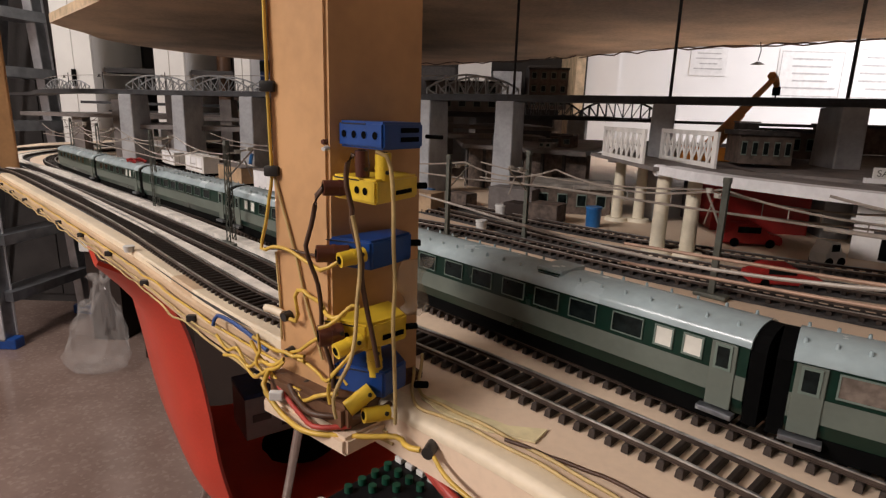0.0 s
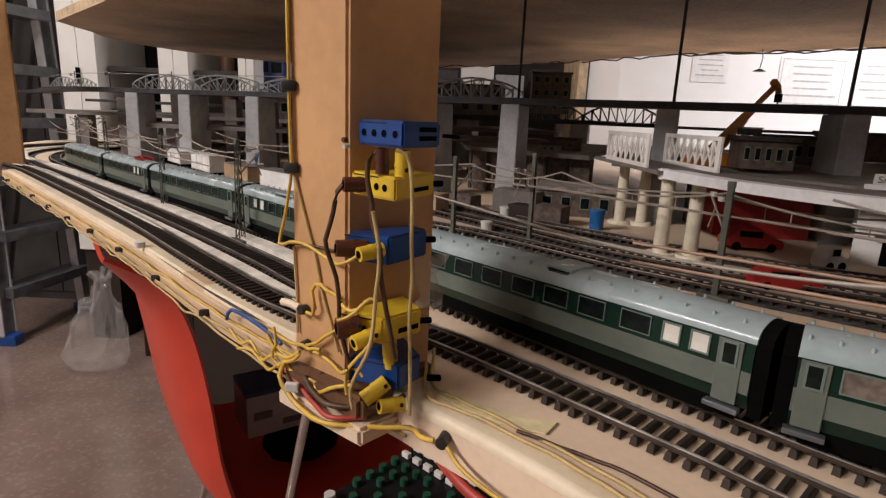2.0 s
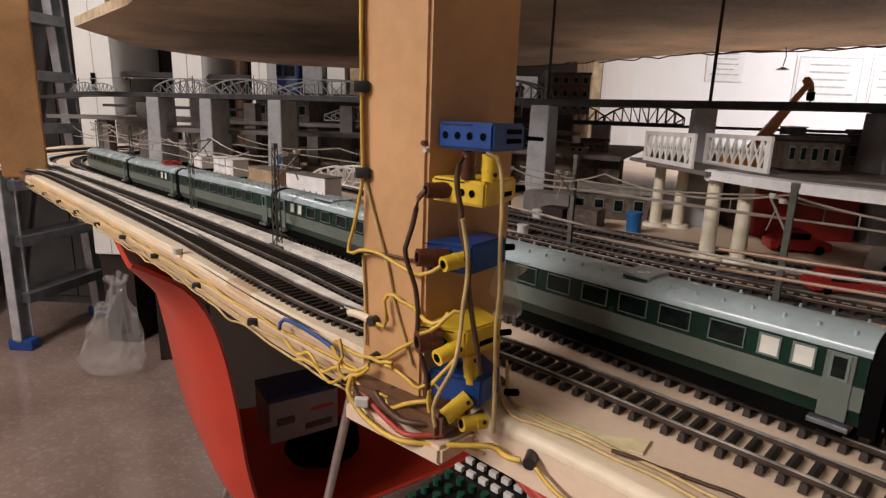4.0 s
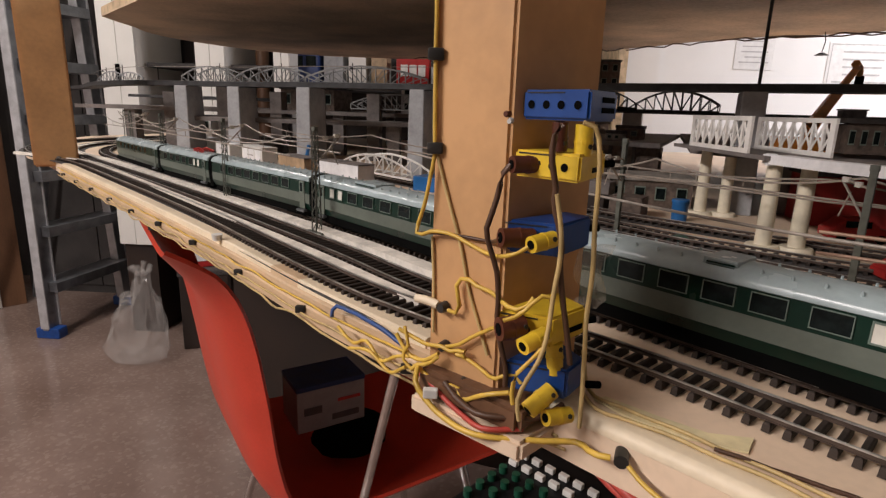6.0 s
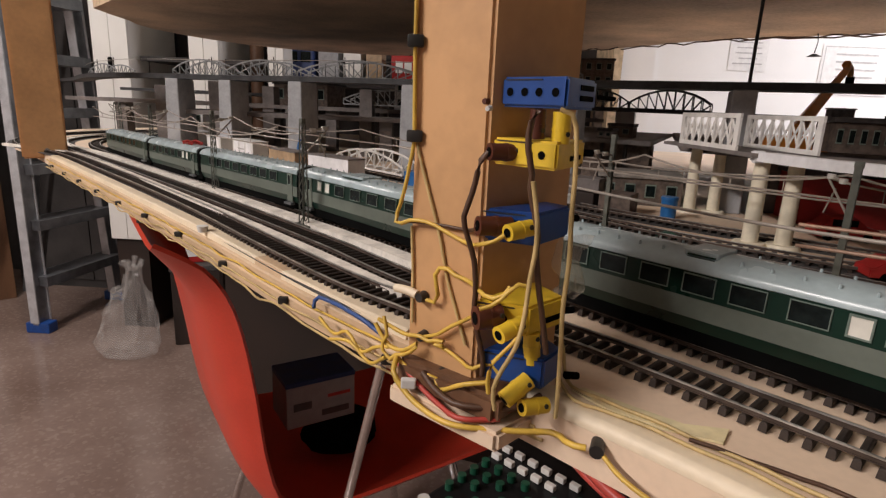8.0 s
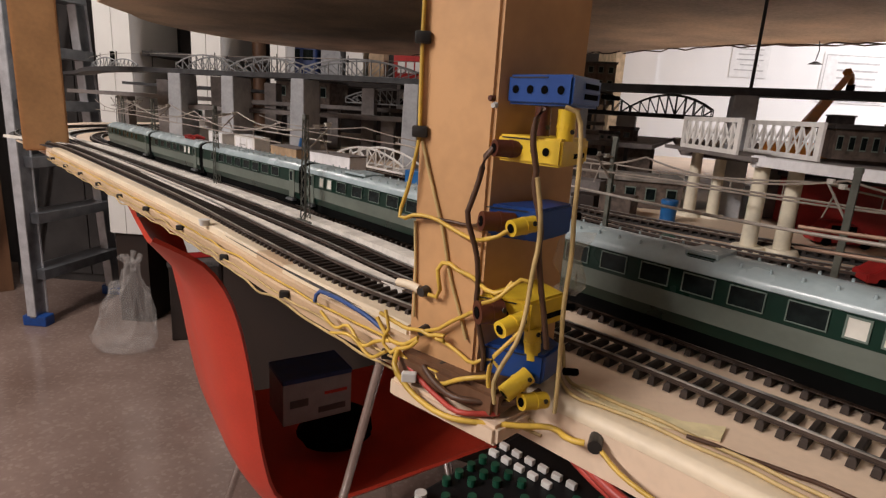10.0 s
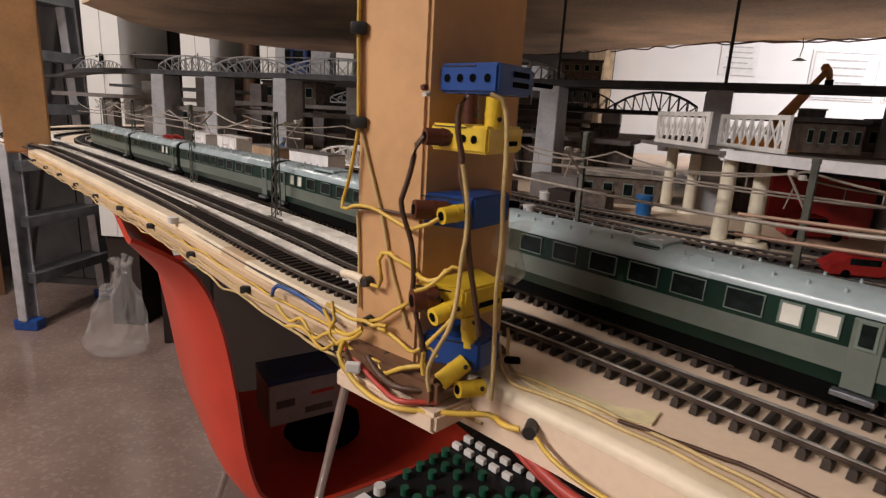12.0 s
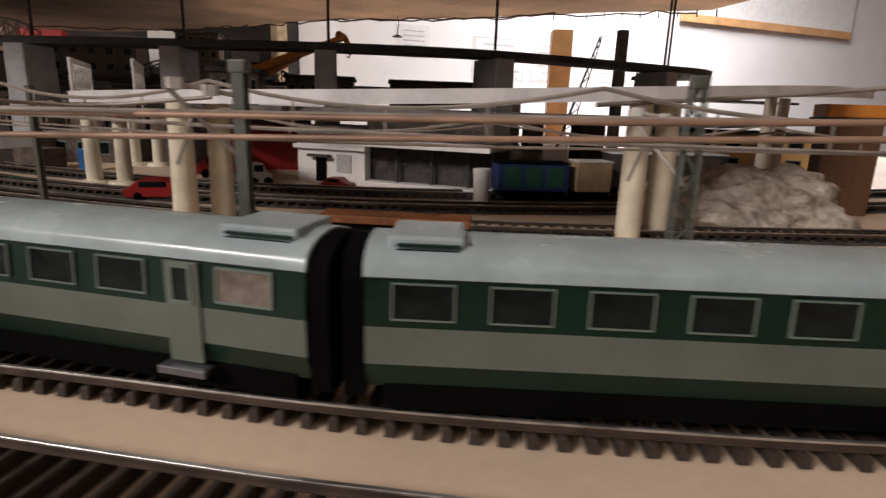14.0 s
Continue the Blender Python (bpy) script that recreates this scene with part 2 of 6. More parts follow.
def add_tube(bm, pts, r, seg=6, closed=False, r2=None):
    pts = [Vector(p) for p in pts]
    rings, n = [], len(pts)
    up = Vector((0.13, 0.21, 0.97)).normalized()
    for i, p in enumerate(pts):
        d = (pts[min(i + 1, n - 1)] - pts[max(i - 1, 0)]).normalized()
        if abs(d.dot(up)) > 0.96:
            up = Vector((0.9, 0.3, 0.1)).normalized()
        a = d.cross(up).normalized()
        b = a.cross(d).normalized()
        rad = r if r2 is None else r + (r2 - r) * i / max(1, n - 1)
        rings.append([bm.verts.new(p + a * rad * math.cos(k * math.tau / seg) + b * rad * math.sin(k * math.tau / seg)) for k in range(seg)])
    for i in range(n - 1):
        for k in range(seg):
            bm.faces.new((rings[i][k], rings[i][(k + 1) % seg], rings[i + 1][(k + 1) % seg], rings[i + 1][k]))
    bm.faces.new(rings[0][::-1])
    bm.faces.new(rings[-1])
    return bm


def tube(pts, r, seg=6, r2=None):
    return add_tube(bmesh.new(), pts, r, seg, False, r2)


def add_prism(bm, ring, z0, z1):
    lo = [bm.verts.new((x, y, z0)) for x, y in ring]
    hi = [bm.verts.new((x, y, z1)) for x, y in ring]
    n = len(ring)
    for i in range(n):
        bm.faces.new((lo[i], lo[(i + 1) % n], hi[(i + 1) % n], hi[i]))
    bm.faces.new(hi)
    bm.faces.new(lo[::-1])
    return bm


def prism(ring, z0, z1, bev=0.0):
    bm = add_prism(bmesh.new(), ring, z0, z1)
    bmesh.ops.recalc_face_normals(bm, faces=bm.faces[:])
    if bev:
        bmesh.ops.bevel(bm, geom=bm.edges[:], offset=bev, segments=2, affect="EDGES")
    return bm


def spline(pts, step):
    """A smooth line through the points, resampled at even steps."""
    ps = [Vector(p) for p in pts]
    ps = [2 * ps[0] - ps[1]] + ps + [2 * ps[-1] - ps[-2]]
    fine = []
    for i in range(1, len(ps) - 2):
        a, b, c, d = ps[i - 1:i + 3]
        for k in range(24):
            t = k / 24
            fine.append(0.5 * (2 * b + (c - a) * t + (2 * a - 5 * b + 4 * c - d) * t * t + (3 * b - a - 3 * c + d) * t ** 3))
    fine.append(ps[-2])
    out, left = [fine[0]], step
    for p, q in zip(fine, fine[1:]):
        seg = (q - p).length
        at = 0.0
        while seg - at >= left:
            at += left
            out.append(p.lerp(q, at / seg))
            left = step
        left -= seg - at
    return out


def sweep(bm, line, profile):
    """Sweeps a closed (side, height) profile along a level line."""
    n, rings = len(line), []
    for i, p in enumerate(line):
        d = line[min(i + 1, n - 1)] - line[max(i - 1, 0)]
        d = Vector((d.x, d.y, 0)).normalized()
        s = Vector((-d.y, d.x, 0))
        rings.append([bm.verts.new(p + s * a + Vector((0, 0, h))) for a, h in profile])
    k = len(profile)
    for i in range(n - 1):
        for j in range(k):
            bm.faces.new((rings[i][j], rings[i + 1][j], rings[i + 1][(j + 1) % k], rings[i][(j + 1) % k]))
    bm.faces.new(rings[0])
    bm.faces.new(rings[-1][::-1])
    bmesh.ops.recalc_face_normals(bm, faces=bm.faces[:])
    return bm


def wander(pts, amp, step=0.006):
    """A slightly slack wire through the points."""
    line = spline(pts, step)
    return [p + Vector((noise.noise(p * 60), noise.noise(p * 60 + Vector((7, 3, 1))), noise.noise(p * 60 + Vector((2, 9, 5))))) * amp for p in line]


T = 1.046   # table top
FLOOR = 0.06

# ---------------------------------------------------------------- room
tagged(part("floor", box(-5, 5.5, -3, 6, FLOOR - 0.1, FLOOR), "floor"), "polished brown terrazzo floor with pale chips", "floor", kind="structure")
tagged(part("ceiling", box(-5, 5.5, -3, 6, 2.75, 2.85), "wall"), "plain white ceiling", "ceiling", kind="structure")
tagged(part("wall_back", box(0.86, 5.5, 3.02, 3.2, FLOOR, 2.75), "wall"), "white painted wall hung with printed sheets", "wall", kind="structure")
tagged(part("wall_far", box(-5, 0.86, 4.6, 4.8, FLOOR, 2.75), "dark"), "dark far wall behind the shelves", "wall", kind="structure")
tagged(part("wall_left", box(-5.2, -5, -3, 6, FLOOR, 2.75), "wall"), "plain white side wall", "wall", kind="structure")
# right and front walls are never seen; their dark colour limits the fill
tagged(part("wall_right", box(5.5, 5.7, -3, 6, FLOOR, 2.75), "dimwall"), "unseen side wall, coloured dark to cut bounced light", "wall", kind="structure")
tagged(part("wall_front", box(-5, 5.5, -3.2, -3, FLOOR, 2.75), "dimwall"), "unseen front wall, coloured dark to cut bounced light", "wall", kind="structure")
tagged(part("wall_return", box(0.70, 0.86, 3.0, 4.6, FLOOR, 2.75), "wall"), "short grey-white return wall", "wall", kind="structure")

# ---------------------------------------------------------------- layout table
FRONT = [(-0.86, 1.075), (-0.73, 0.946), (-0.424, 0.645), (-0.235, 0.455), (-0.14, 0.355), (-0.06, 0.28), (0.002, 0.232), (0.057, 0.180), (0.122, 0.102), (0.2, 0.015), (0.31, -0.10), (0.5, -0.26), (0.85, -0.4)]
BACK = [(1.75, -0.4), (1.75, 1.5), (0.9, 1.85), (0.0, 2.0), (-0.8, 2.15), (-1.12, 1.98), (-1.20, 1.7), (-1.14, 1.42), (-1.0, 1.2)]
desk = thing("layout_table", "beige painted plywood table of the model railway", "table")
part("tabletop", prism(FRONT + BACK, T - 0.018, T), "table", desk)
for k in range(1, 5):
    part("joist", box(-1.0 + 0.5 * k, -0.96 + 0.5 * k, 0.95 - 0.16 * k, 1.9 - 0.08 * k, T - 0.07, T - 0.0183), "dark", desk, "dark joist under the top")


def offset(line, d):
    out = []
    for i, p in enumerate(line):
        a, b = Vector(line[max(i - 1, 0)]), Vector(line[min(i + 1, len(line) - 1)])
        t = (b - a).normalized()
        out.append((p[0] - t.y * d, p[1] + t.x * d))
    return out


rim = [Vector((x, y, 0)) for x, y in FRONT]
edge_l = spline(rim[1:7], 0.02)
edge_r = spline([Vector((-0.012, 0.2445, 0))] + rim[6:], 0.012)
left_edge = thing("edge_batten", "pale pine battens nailed along the table front", "batten")
edge_top = [p for p in edge_l if p.x < -0.062]
cut0, cut1 = [i for i, p in enumerate(edge_top) if p.x < -0.170][-1], [i for i, p in enumerate(edge_top) if p.x < -0.140][-1]
TOPS = [(0.0113, T + 0.0002), (0.0113, T + 0.0014), (0.0010, T + 0.0020), (-0.0006, T + 0.0014), (-0.0010, T - 0.0030), (0.0, T - 0.0034)]
for nm, run, mt, lab in (("top_strip", edge_top[:cut0 + 1], "cream_strip", "pale planed pine strip"), ("top_strip", edge_top[cut0:cut1 + 1], "rim", "tan patch piece let into the strip"), ("top_strip", edge_top[cut1:], "cream_strip", "pale planed pine strip")):
    part(nm, sweep(bmesh.new(), run, TOPS), mt, left_edge, lab)
smooth(part("upper_batten", sweep(bmesh.new(), edge_l, [(-0.0034, T - 0.0075), (-0.0034, T - 0.0038), (-0.0026, T - 0.0032), (0.0004, T - 0.0030), (0.0004, T - 0.0075)]), "rim", left_edge))
smooth(part("lower_batten", sweep(bmesh.new(), edge_l, [(-0.0052, T - 0.0190), (-0.0056, T - 0.0098), (-0.0046, T - 0.0086), (0.0003, T - 0.0084), (0.0003, T - 0.0190)]), "rim", left_edge))
lip = thing("edge_batten", "beige painted lip along the table front, softened edge", "batten")
smooth(part("face_board", sweep(bmesh.new(), edge_r, [(-0.0085, T - 0.021), (-0.0085, T - 0.0042), (0.0, T - 0.0042), (0.0, T - 0.021)]), "table", lip), 40)
# the highlight along the rounded edge is put in as a paler material
smooth(part("rounded_nosing", sweep(bmesh.new(), edge_r, [(-0.0085, T - 0.0041), (-0.0085, T - 0.0030), (-0.0080, T - 0.0012), (-0.0062, T + 0.0003), (-0.0052, T + 0.0006), (0.0, T + 0.0006), (0.0030, T + 0.0002), (0.0, T - 0.0041)]), "cream_strip", lip, "rounded nosing, paler to carry the edge highlight"), 40)

# ---------------------------------------------------------------- upper board
UP = 1.36
EDGE = [(-1.01, 1.52), (-1.06, 1.98), (-0.85, 2.38), (-0.45, 2.52), (-0.05, 2.44), (0.17, 2.2), (0.40, 1.97), (0.60, 1.68), (0.87, 1.47), (1.12, 1.22), (1.39, 0.98), (1.25, 0.35), (0.9, 0.12), (0.3, 0.30), (0.0, 0.32), (-0.3, 0.7), (-0.68, 1.19)]
ring = [(p.x, p.y) for p in spline([Vector((x, y, 0)) for x, y in EDGE[:11]], 0.05)]
ring = [(x + 0.008 * noise.noise(Vector((x * 9, y * 9, 0))), y + 0.008 * noise.noise(Vector((x * 9, y * 9, 4)))) for x, y in ring] + EDGE[11:]
upper = thing("upper_shelf_board", "brown hardboard upper shelf seen from below, sawn pale edge", "shelf")
part("board", prism(ring, UP, UP + 0.004), "board", upper)
part("ply_layer", prism(ring, UP + 0.0041, UP + 0.022), "boardedge", upper, "pale sawn plywood layer")

# ---------------------------------------------------------------- tracks
RAIL = 1.052
TRAIN = [(-0.55, 1.78), (-0.72, 1.70), (-0.83, 1.56), (-0.875, 1.42), (-0.86, 1.28), (-0.79, 1.15), (-0.672, 1.02), (-0.47, 0.818), (-0.335, 0.69), (-0.196, 0.560), (-0.130, 0.495), (0.013, 0.343), (0.079, 0.270), (0.116, 0.232), (0.157, 0.191), (0.198, 0.156), (0.240, 0.127), (0.290, 0.097), (0.342, 0.066), (0.402, 0.036), (0.470, 0.006), (0.6, -0.04), (0.85, -0.10), (1.3, -0.15)]
TRACK_B = [(-0.62, 1.86), (-0.80, 1.77), (-0.92, 1.62), (-0.96, 1.44), (-0.93, 1.27), (-0.84, 1.13), (-0.69, 0.975), (-0.515, 0.81), (-0.325, 0.625), (-0.214, 0.512), (-0.133, 0.428), (-0.067, 0.354), (0.024, 0.2720), (0.070, 0.2265), (0.104, 0.193), (0.152, 0.144), (0.211, 0.097), (0.240, 0.075), (0.309, 0.0325), (0.344, 0.013), (0.45, -0.045), (0.7, -0.14), (1.2, -0.25)]
TRACK_A = [(-0.70, 1.95), (-0.90, 1.85), (-1.02, 1.68), (-1.06, 1.46), (-1.02, 1.26), (-0.90, 1.10), (-0.712, 0.958), (-0.50, 0.755), (-0.318, 0.575), (-0.189, 0.435), (-0.111, 0.352), (-0.070, 0.316), (-0.040, 0.292)]
TRACK_C = [(-1.0, 1.72), (-0.6, 1.20), (-0.37, 0.93), (-0.2, 0.755), (0.001, 0.604), (0.048, 0.568), (0.101, 0.515), (0.156, 0.457), (0.205, 0.415), (0.25, 0.378), (0.34, 0.315), (0.45, 0.265), (0.6, 0.21), (0.9, 0.13), (1.4, 0.08)]
TRACK_D = [(-0.5, 1.25), (-0.2, 0.92), (0.039, 0.654), (0.128, 0.547), (0.170, 0.507), (0.205, 0.478), (0.245, 0.448), (0.336, 0.395), (0.45, 0.345), (0.6, 0.305), (0.9, 0.26), (1.4, 0.25)]
TRACK_E = [(0.0, 0.78), (0.1, 0.66), (0.19, 0.575), (0.27, 0.51), (0.36, 0.455), (0.5, 0.40), (0.7, 0.355), (1.0, 0.33), (1.5, 0.33)]
TIE = bpy.data.meshes.new("sleeper")
_bm = box(-0.0014, 0.0014, -0.0119, 0.0119, 0.0, 0.0033)
for v in _bm.verts:
    if v.co.z > 0.002:
        v.co.x *= 0.82
        v.co.y *= 0.965
bmesh.ops.bevel(_bm, geom=[e for e in _bm.edges if e.verts[0].co.z > 0.002 and e.verts[1].co.z > 0.002], offset=0.0005, segments=1, affect="EDGES")
_bm.to_mesh(TIE)
_bm.free()
TIE.materials.append(M["tie"])
GAUGE = 0.0086


def track(label, pts, pitch, x0, x1, y1, bed=None):
    root = thing("railway_track", label, "track", "tracks on the table")
    line = spline([Vector((x, y, 0)) for x, y in pts], pitch)
    if bed:
        part("track_bed", sweep(bmesh.new(), line[::3], [(-bed, T + 0.0003), (-bed + 0.003, T + 0.0012), (bed - 0.003, T + 0.0012), (bed, T + 0.0003)]), "ballast", root, "dark grey track bed")
    rest = bmesh.new()
    for i, p in enumerate(line):
        d = line[min(i + 1, len(line) - 1)] - line[max(i - 1, 0)]
        m = Matrix.Translation((p.x, p.y, T + 0.0005)) @ Matrix.Rotation(math.atan2(d.y, d.x) + 0.03 * (random.random() - 0.5), 4, "Z")
        if x0 < p.x < x1 and p.y < y1:
            shared("sleeper", TIE, root, m)
        else:
            add_box(rest, -0.0014, 0.0014, -0.0119, 0.0119, 0, 0.0033, m)
    if rest.verts:
        part("sleeper_run", rest, "tie", root)["kind"] = "stuff"
    else:
        rest.free()
    fine = line[::2]
    for s in (-GAUGE, GAUGE):
        foot, top = T + 0.0037, RAIL - 0.0006
        web = [(s - 0.0010, foot), (s - 0.0010, foot + 0.0003), (s - 0.0004, foot + 0.0005), (s - 0.0004, top), (s + 0.0004, top), (s + 0.0004, foot + 0.0005), (s + 0.0010, foot + 0.0003), (s + 0.0010, foot)]
        rail_ = part("rail", sweep(bmesh.new(), fine, web), "railweb", root, "brown rail web and foot")
        part("rail_head", sweep(bmesh.new(), fine, [(s - 0.0006, top + 0.00005), (s - 0.0006, RAIL - 0.0001), (s - 0.0005, RAIL), (s + 0.0005, RAIL), (s + 0.0006, RAIL - 0.0001), (s + 0.0006, top + 0.00005)]), "rail", rail_, "dull nickel rail head")
    return root


UNDER = [(x + d, y + d) for (x, y), d in zip(TRAIN, [0] * 9 + [0.0012, 0.0020, 0.0026, 0.0026, 0.0022, 0.0010] + [0] * 9)]
track("model track under the green train, dark sleepers and metal rails", UNDER, 0.0067, -0.2, 0.6, 0.6)
track("front model track with dark sleepers and shiny rails", TRACK_B, 0.0067, -0.35, 0.5, 0.7, None)
track("outer model track ending in a turnout beside the post", TRACK_A, 0.0067, -0.5, 0.2, 0.9, None)
track("curved model track behind the train", TRACK_C, 0.0085, 5, 5, 0, 0.017)
track("model siding behind the train on grey bed", TRACK_D, 0.0085, 5, 5, 0, 0.017)
track("rear model siding below the platform", TRACK_E, 0.0085, 5, 5, 0, 0.017)
for nm, src, a, b in (("outer", [(-0.93, 1.09), (-0.705, 0.972), (-0.511, 0.785), (-0.333, 0.605), (-0.22, 0.490), (-0.144, 0.410), (-0.085, 0.345), (-0.062, 0.322)], -0.0042, 0.0042), ("inner", [(-0.87, 1.62), (-0.935, 1.50), (-0.957, 1.40), (-0.946, 1.32), (-0.925, 1.25), (-0.865, 1.165), (-0.80, 1.10), (-0.66, 0.982), (-0.50, 0.828), (-0.318, 0.650), (-0.208, 0.540), (-0.131, 0.464), (-0.05, 0.375)], -0.0065, 0.0065)):
    tagged(part("roadbed_strip", sweep(bmesh.new(), spline([Vector((x, y, 0)) for x, y in src], 0.02), [(a, T + 0.0002), (a, T + 0.0050), (b, T + 0.0050), (b, T + 0.0002)]), "strip"), "pale roadbed strip between two tracks", "roadbed")

for pts, y0 in ((TRACK_A, 0.30), (TRACK_B, 0.345)):
    ln = [p for p in spline([Vector((x, y, 0)) for x, y in pts], 0.02) if p.y > y0]
    tagged(part("track_bed", sweep(bmesh.new(), ln, [(-0.0205, T + 0.0001), (-0.019, T + 0.0010), (0.019, T + 0.0010), (0.0205, T + 0.0001)]), "ballast"), "dark grey bed under the outer tracks", "track bed", "track beds")

# ---------------------------------------------------------------- the train
HALF = 0.0140


def frame_mesh(w, h, t, name, mat, depth=0.0005):
    bm = bmesh.new()
    for x0, x1, z0, z1 in ((-w / 2, w / 2, -h / 2, -h / 2 + t), (-w / 2, w / 2, h / 2 - t, h / 2), (-w / 2, -w / 2 + t, -h / 2 + t, h / 2 - t), (w / 2 - t, w / 2, -h / 2 + t, h / 2 - t)):
        add_box(bm, x0, x1, -depth, 0.0002, z0, z1)
    me = bpy.data.meshes.new(name)
    bm.to_mesh(me)
    bm.free()
    me.materials.append(M[mat])
    return me


def pane_mesh(w, h, name, mat):
    bm = box(-w / 2, w / 2, -0.00015, 0.0002, -h / 2, h / 2)
    me = bpy.data.meshes.new(name)
    bm.to_mesh(me)
    bm.free()
    me.materials.append(M[mat])
    return me


WIN = {"n": (frame_mesh(0.0142, 0.0086, 0.0004, "window_frame", "winframe"), pane_mesh(0.0134, 0.0078, "pane", "winglass")),
       "w": (frame_mesh(0.0080, 0.0086, 0.0007, "white_window_frame", "winframe"), pane_mesh(0.0072, 0.0078, "white_pane", "winwhite")),
       "c": (frame_mesh(0.0150, 0.0088, 0.0006, "large_window_frame", "winframe"), pane_mesh(0.0142, 0.0080, "curtain_pane", "wincurtain"))}
DOORWIN = (frame_mesh(0.0062, 0.0098, 0.0009, "door_window_frame", "winframe", 0.0007), pane_mesh(0.0046, 0.0082, "door_pane", "winglass"))


def cyl(bm, r, x0, x1, m, seg=14):
    return bmesh.ops.create_cone(bm, cap_ends=True, segments=seg, radius1=r, radius2=r, depth=x1 - x0, matrix=m @ Matrix.Translation(((0, 0, (x0 + x1) / 2))))


VENT = bpy.data.meshes.new("roof_vent")
_bm = bmesh.new()
bmesh.ops.create_cone(_bm, cap_ends=True, segments=8, radius1=0.0009, radius2=0.0005, depth=0.0028)
_bm.to_mesh(VENT)
_bm.free()
VENT.materials.append(M["roof"])


def car(label, j0, j1, wins, doors, hatches=(), knobs=(), panto=None, nose=False, gap=0.0055):
    a, b = Vector((*j0, 0)), Vector((*j1, 0))
    d = b - a
    L = d.length - 2 * gap
    o = a + d.normalized() * gap
    root = thing("railway_coach", label, "model train", "coaches of the green train", (o.x, o.y, RAIL), math.degrees(math.atan2(d.y, d.x)))

    def shell(x0, x1, prof, name, mat, lab=""):
        bm = bmesh.new()
        rings = []
        stations = [x0, x1]
        if nose:
            stations = [x0 + (x1 - x0) * k for k in (0, 0.025, 0.06, 0.11, 0.17, 1)]
        for k, x in enumerate(stations):
            f = (0.55, 0.74, 0.88, 0.96, 1, 1)[k] if nose else 1
            g = (0.70, 0.86, 0.95, 0.99, 1, 1)[k] if nose else 1
            rings.append([bm.verts.new((x, y * f, 0.006 + (z - 0.006) * g)) for y, z in prof])
        n = len(prof)
        for r0, r1 in zip(rings, rings[1:]):
            for i in range(n):
                bm.faces.new((r0[i], r1[i], r1[(i + 1) % n], r0[(i + 1) % n]))
        bm.faces.new(rings[0])
        bm.faces.new(rings[-1][::-1])
        bmesh.ops.recalc_face_normals(bm, faces=bm.faces[:])
        return smooth(part(name, bm, mat, root, lab), 30)

    shell(0, L, [(-HALF + 0.0030, 0.0070), (HALF - 0.0030, 0.0070), (HALF - 0.0002, 0.0137), (-HALF + 0.0002, 0.0137)], "lower_skirt", "dgreen", "dark green lower skirt")
    shell(0, L, [(-HALF + 0.0002, 0.0137), (HALF - 0.0002, 0.0137), (HALF, 0.0228), (-HALF, 0.0228)], "waist_panel", "lgreen", "grey-green waist panel")
    shell(0, L, [(-HALF, 0.0228), (HALF, 0.0228), (HALF - 0.0006, 0.0345), (-HALF + 0.0006, 0.0345)], "window_band", "dgreen", "dark green window band")
    arc = [(-(HALF + 0.0003) * math.cos(math.pi * k / 14), 0.0344 + 0.0072 * math.sin(math.pi * k / 14) ** 0.8) for k in range(15)]
    shell(-0.0004, L + 0.0004, [(HALF - 0.001, 0.0337), (-HALF + 0.001, 0.0337)] + arc, "roof", "roof", "glossy pale green roof")
    part("underframe", box(0.004, L - 0.004, -0.0115, 0.0115, 0.0014, 0.0078), "black", root)
    for s in (-1, 1):
        for kind, x, w in wins:
            if x > L:
                continue
            fr, pn = WIN[kind]
            m = pose(x, -HALF + 0.00005, 0.0289, -2.9, 0, 0) if s < 0 else pose(x, HALF - 0.00005, 0.0289, -2.9, 0, 180)
            f = shared("window", fr, root, m)
            shared("pane", pn, f, Matrix())
        for x in doors:
            bm = box(-0.0046, 0.0046, -0.0006, 0.0004, 0.0085, 0.0338, 0.0003)
            m = pose(x, -HALF, 0, 0, 0, 0) if s < 0 else pose(x, HALF, 0, 0, 0, 180)
            dr = part("door", bm, "lgreen", root, "grey-green coach door", m)
            f = shared("door_window", DOORWIN[0], dr, pose(0, -0.0004, 0.0284))
            shared("door_pane", DOORWIN[1], dr, pose(0, -0.0006, 0.0284))
            part("step", box(-0.0065, 0.0065, -0.0032, 0.001, 0.0058, 0.0078, 0.0003), "alu", root, "pale metal step", m)
    for x in (0.03, L - 0.03):
        bm = box(x - 0.018, x + 0.018, -0.0112, 0.0112, 0.0006, 0.0048, 0.0006)
        for wx in (-0.0125, 0.0125):
            for sy in (-1, 1):
                cyl(bm, 0.0052, -0.0012, 0.0012, pose(x + wx, sy * 0.0085, 0.0052, 90))
        part("bogie", bm, "black", root, "black bogie with wheels")
    for h0, h1 in hatches:
        part("roof_hatch", box(h0, h1, -0.0095, 0.0095, 0.0395, 0.0427, 0.0008), "roof", root, "raised pale green roof panel")
        bm = bmesh.new()
        for k in range(2):
            add_box(bm, h0 + 0.002, h1 - 0.001, -0.0105, -0.0095, 0.0393 + k * 0.0012, 0.0399 + k * 0.0012)
        part("hatch_rail", bm, "dgreen", root)
    if knobs:
        x = knobs[0]
        while x < knobs[1]:
            for y in (-0.0092, 0.0092):
                shared("roof_vent", VENT, root, Matrix.Translation((x, y, 0.0404)))
            x += knobs[2]
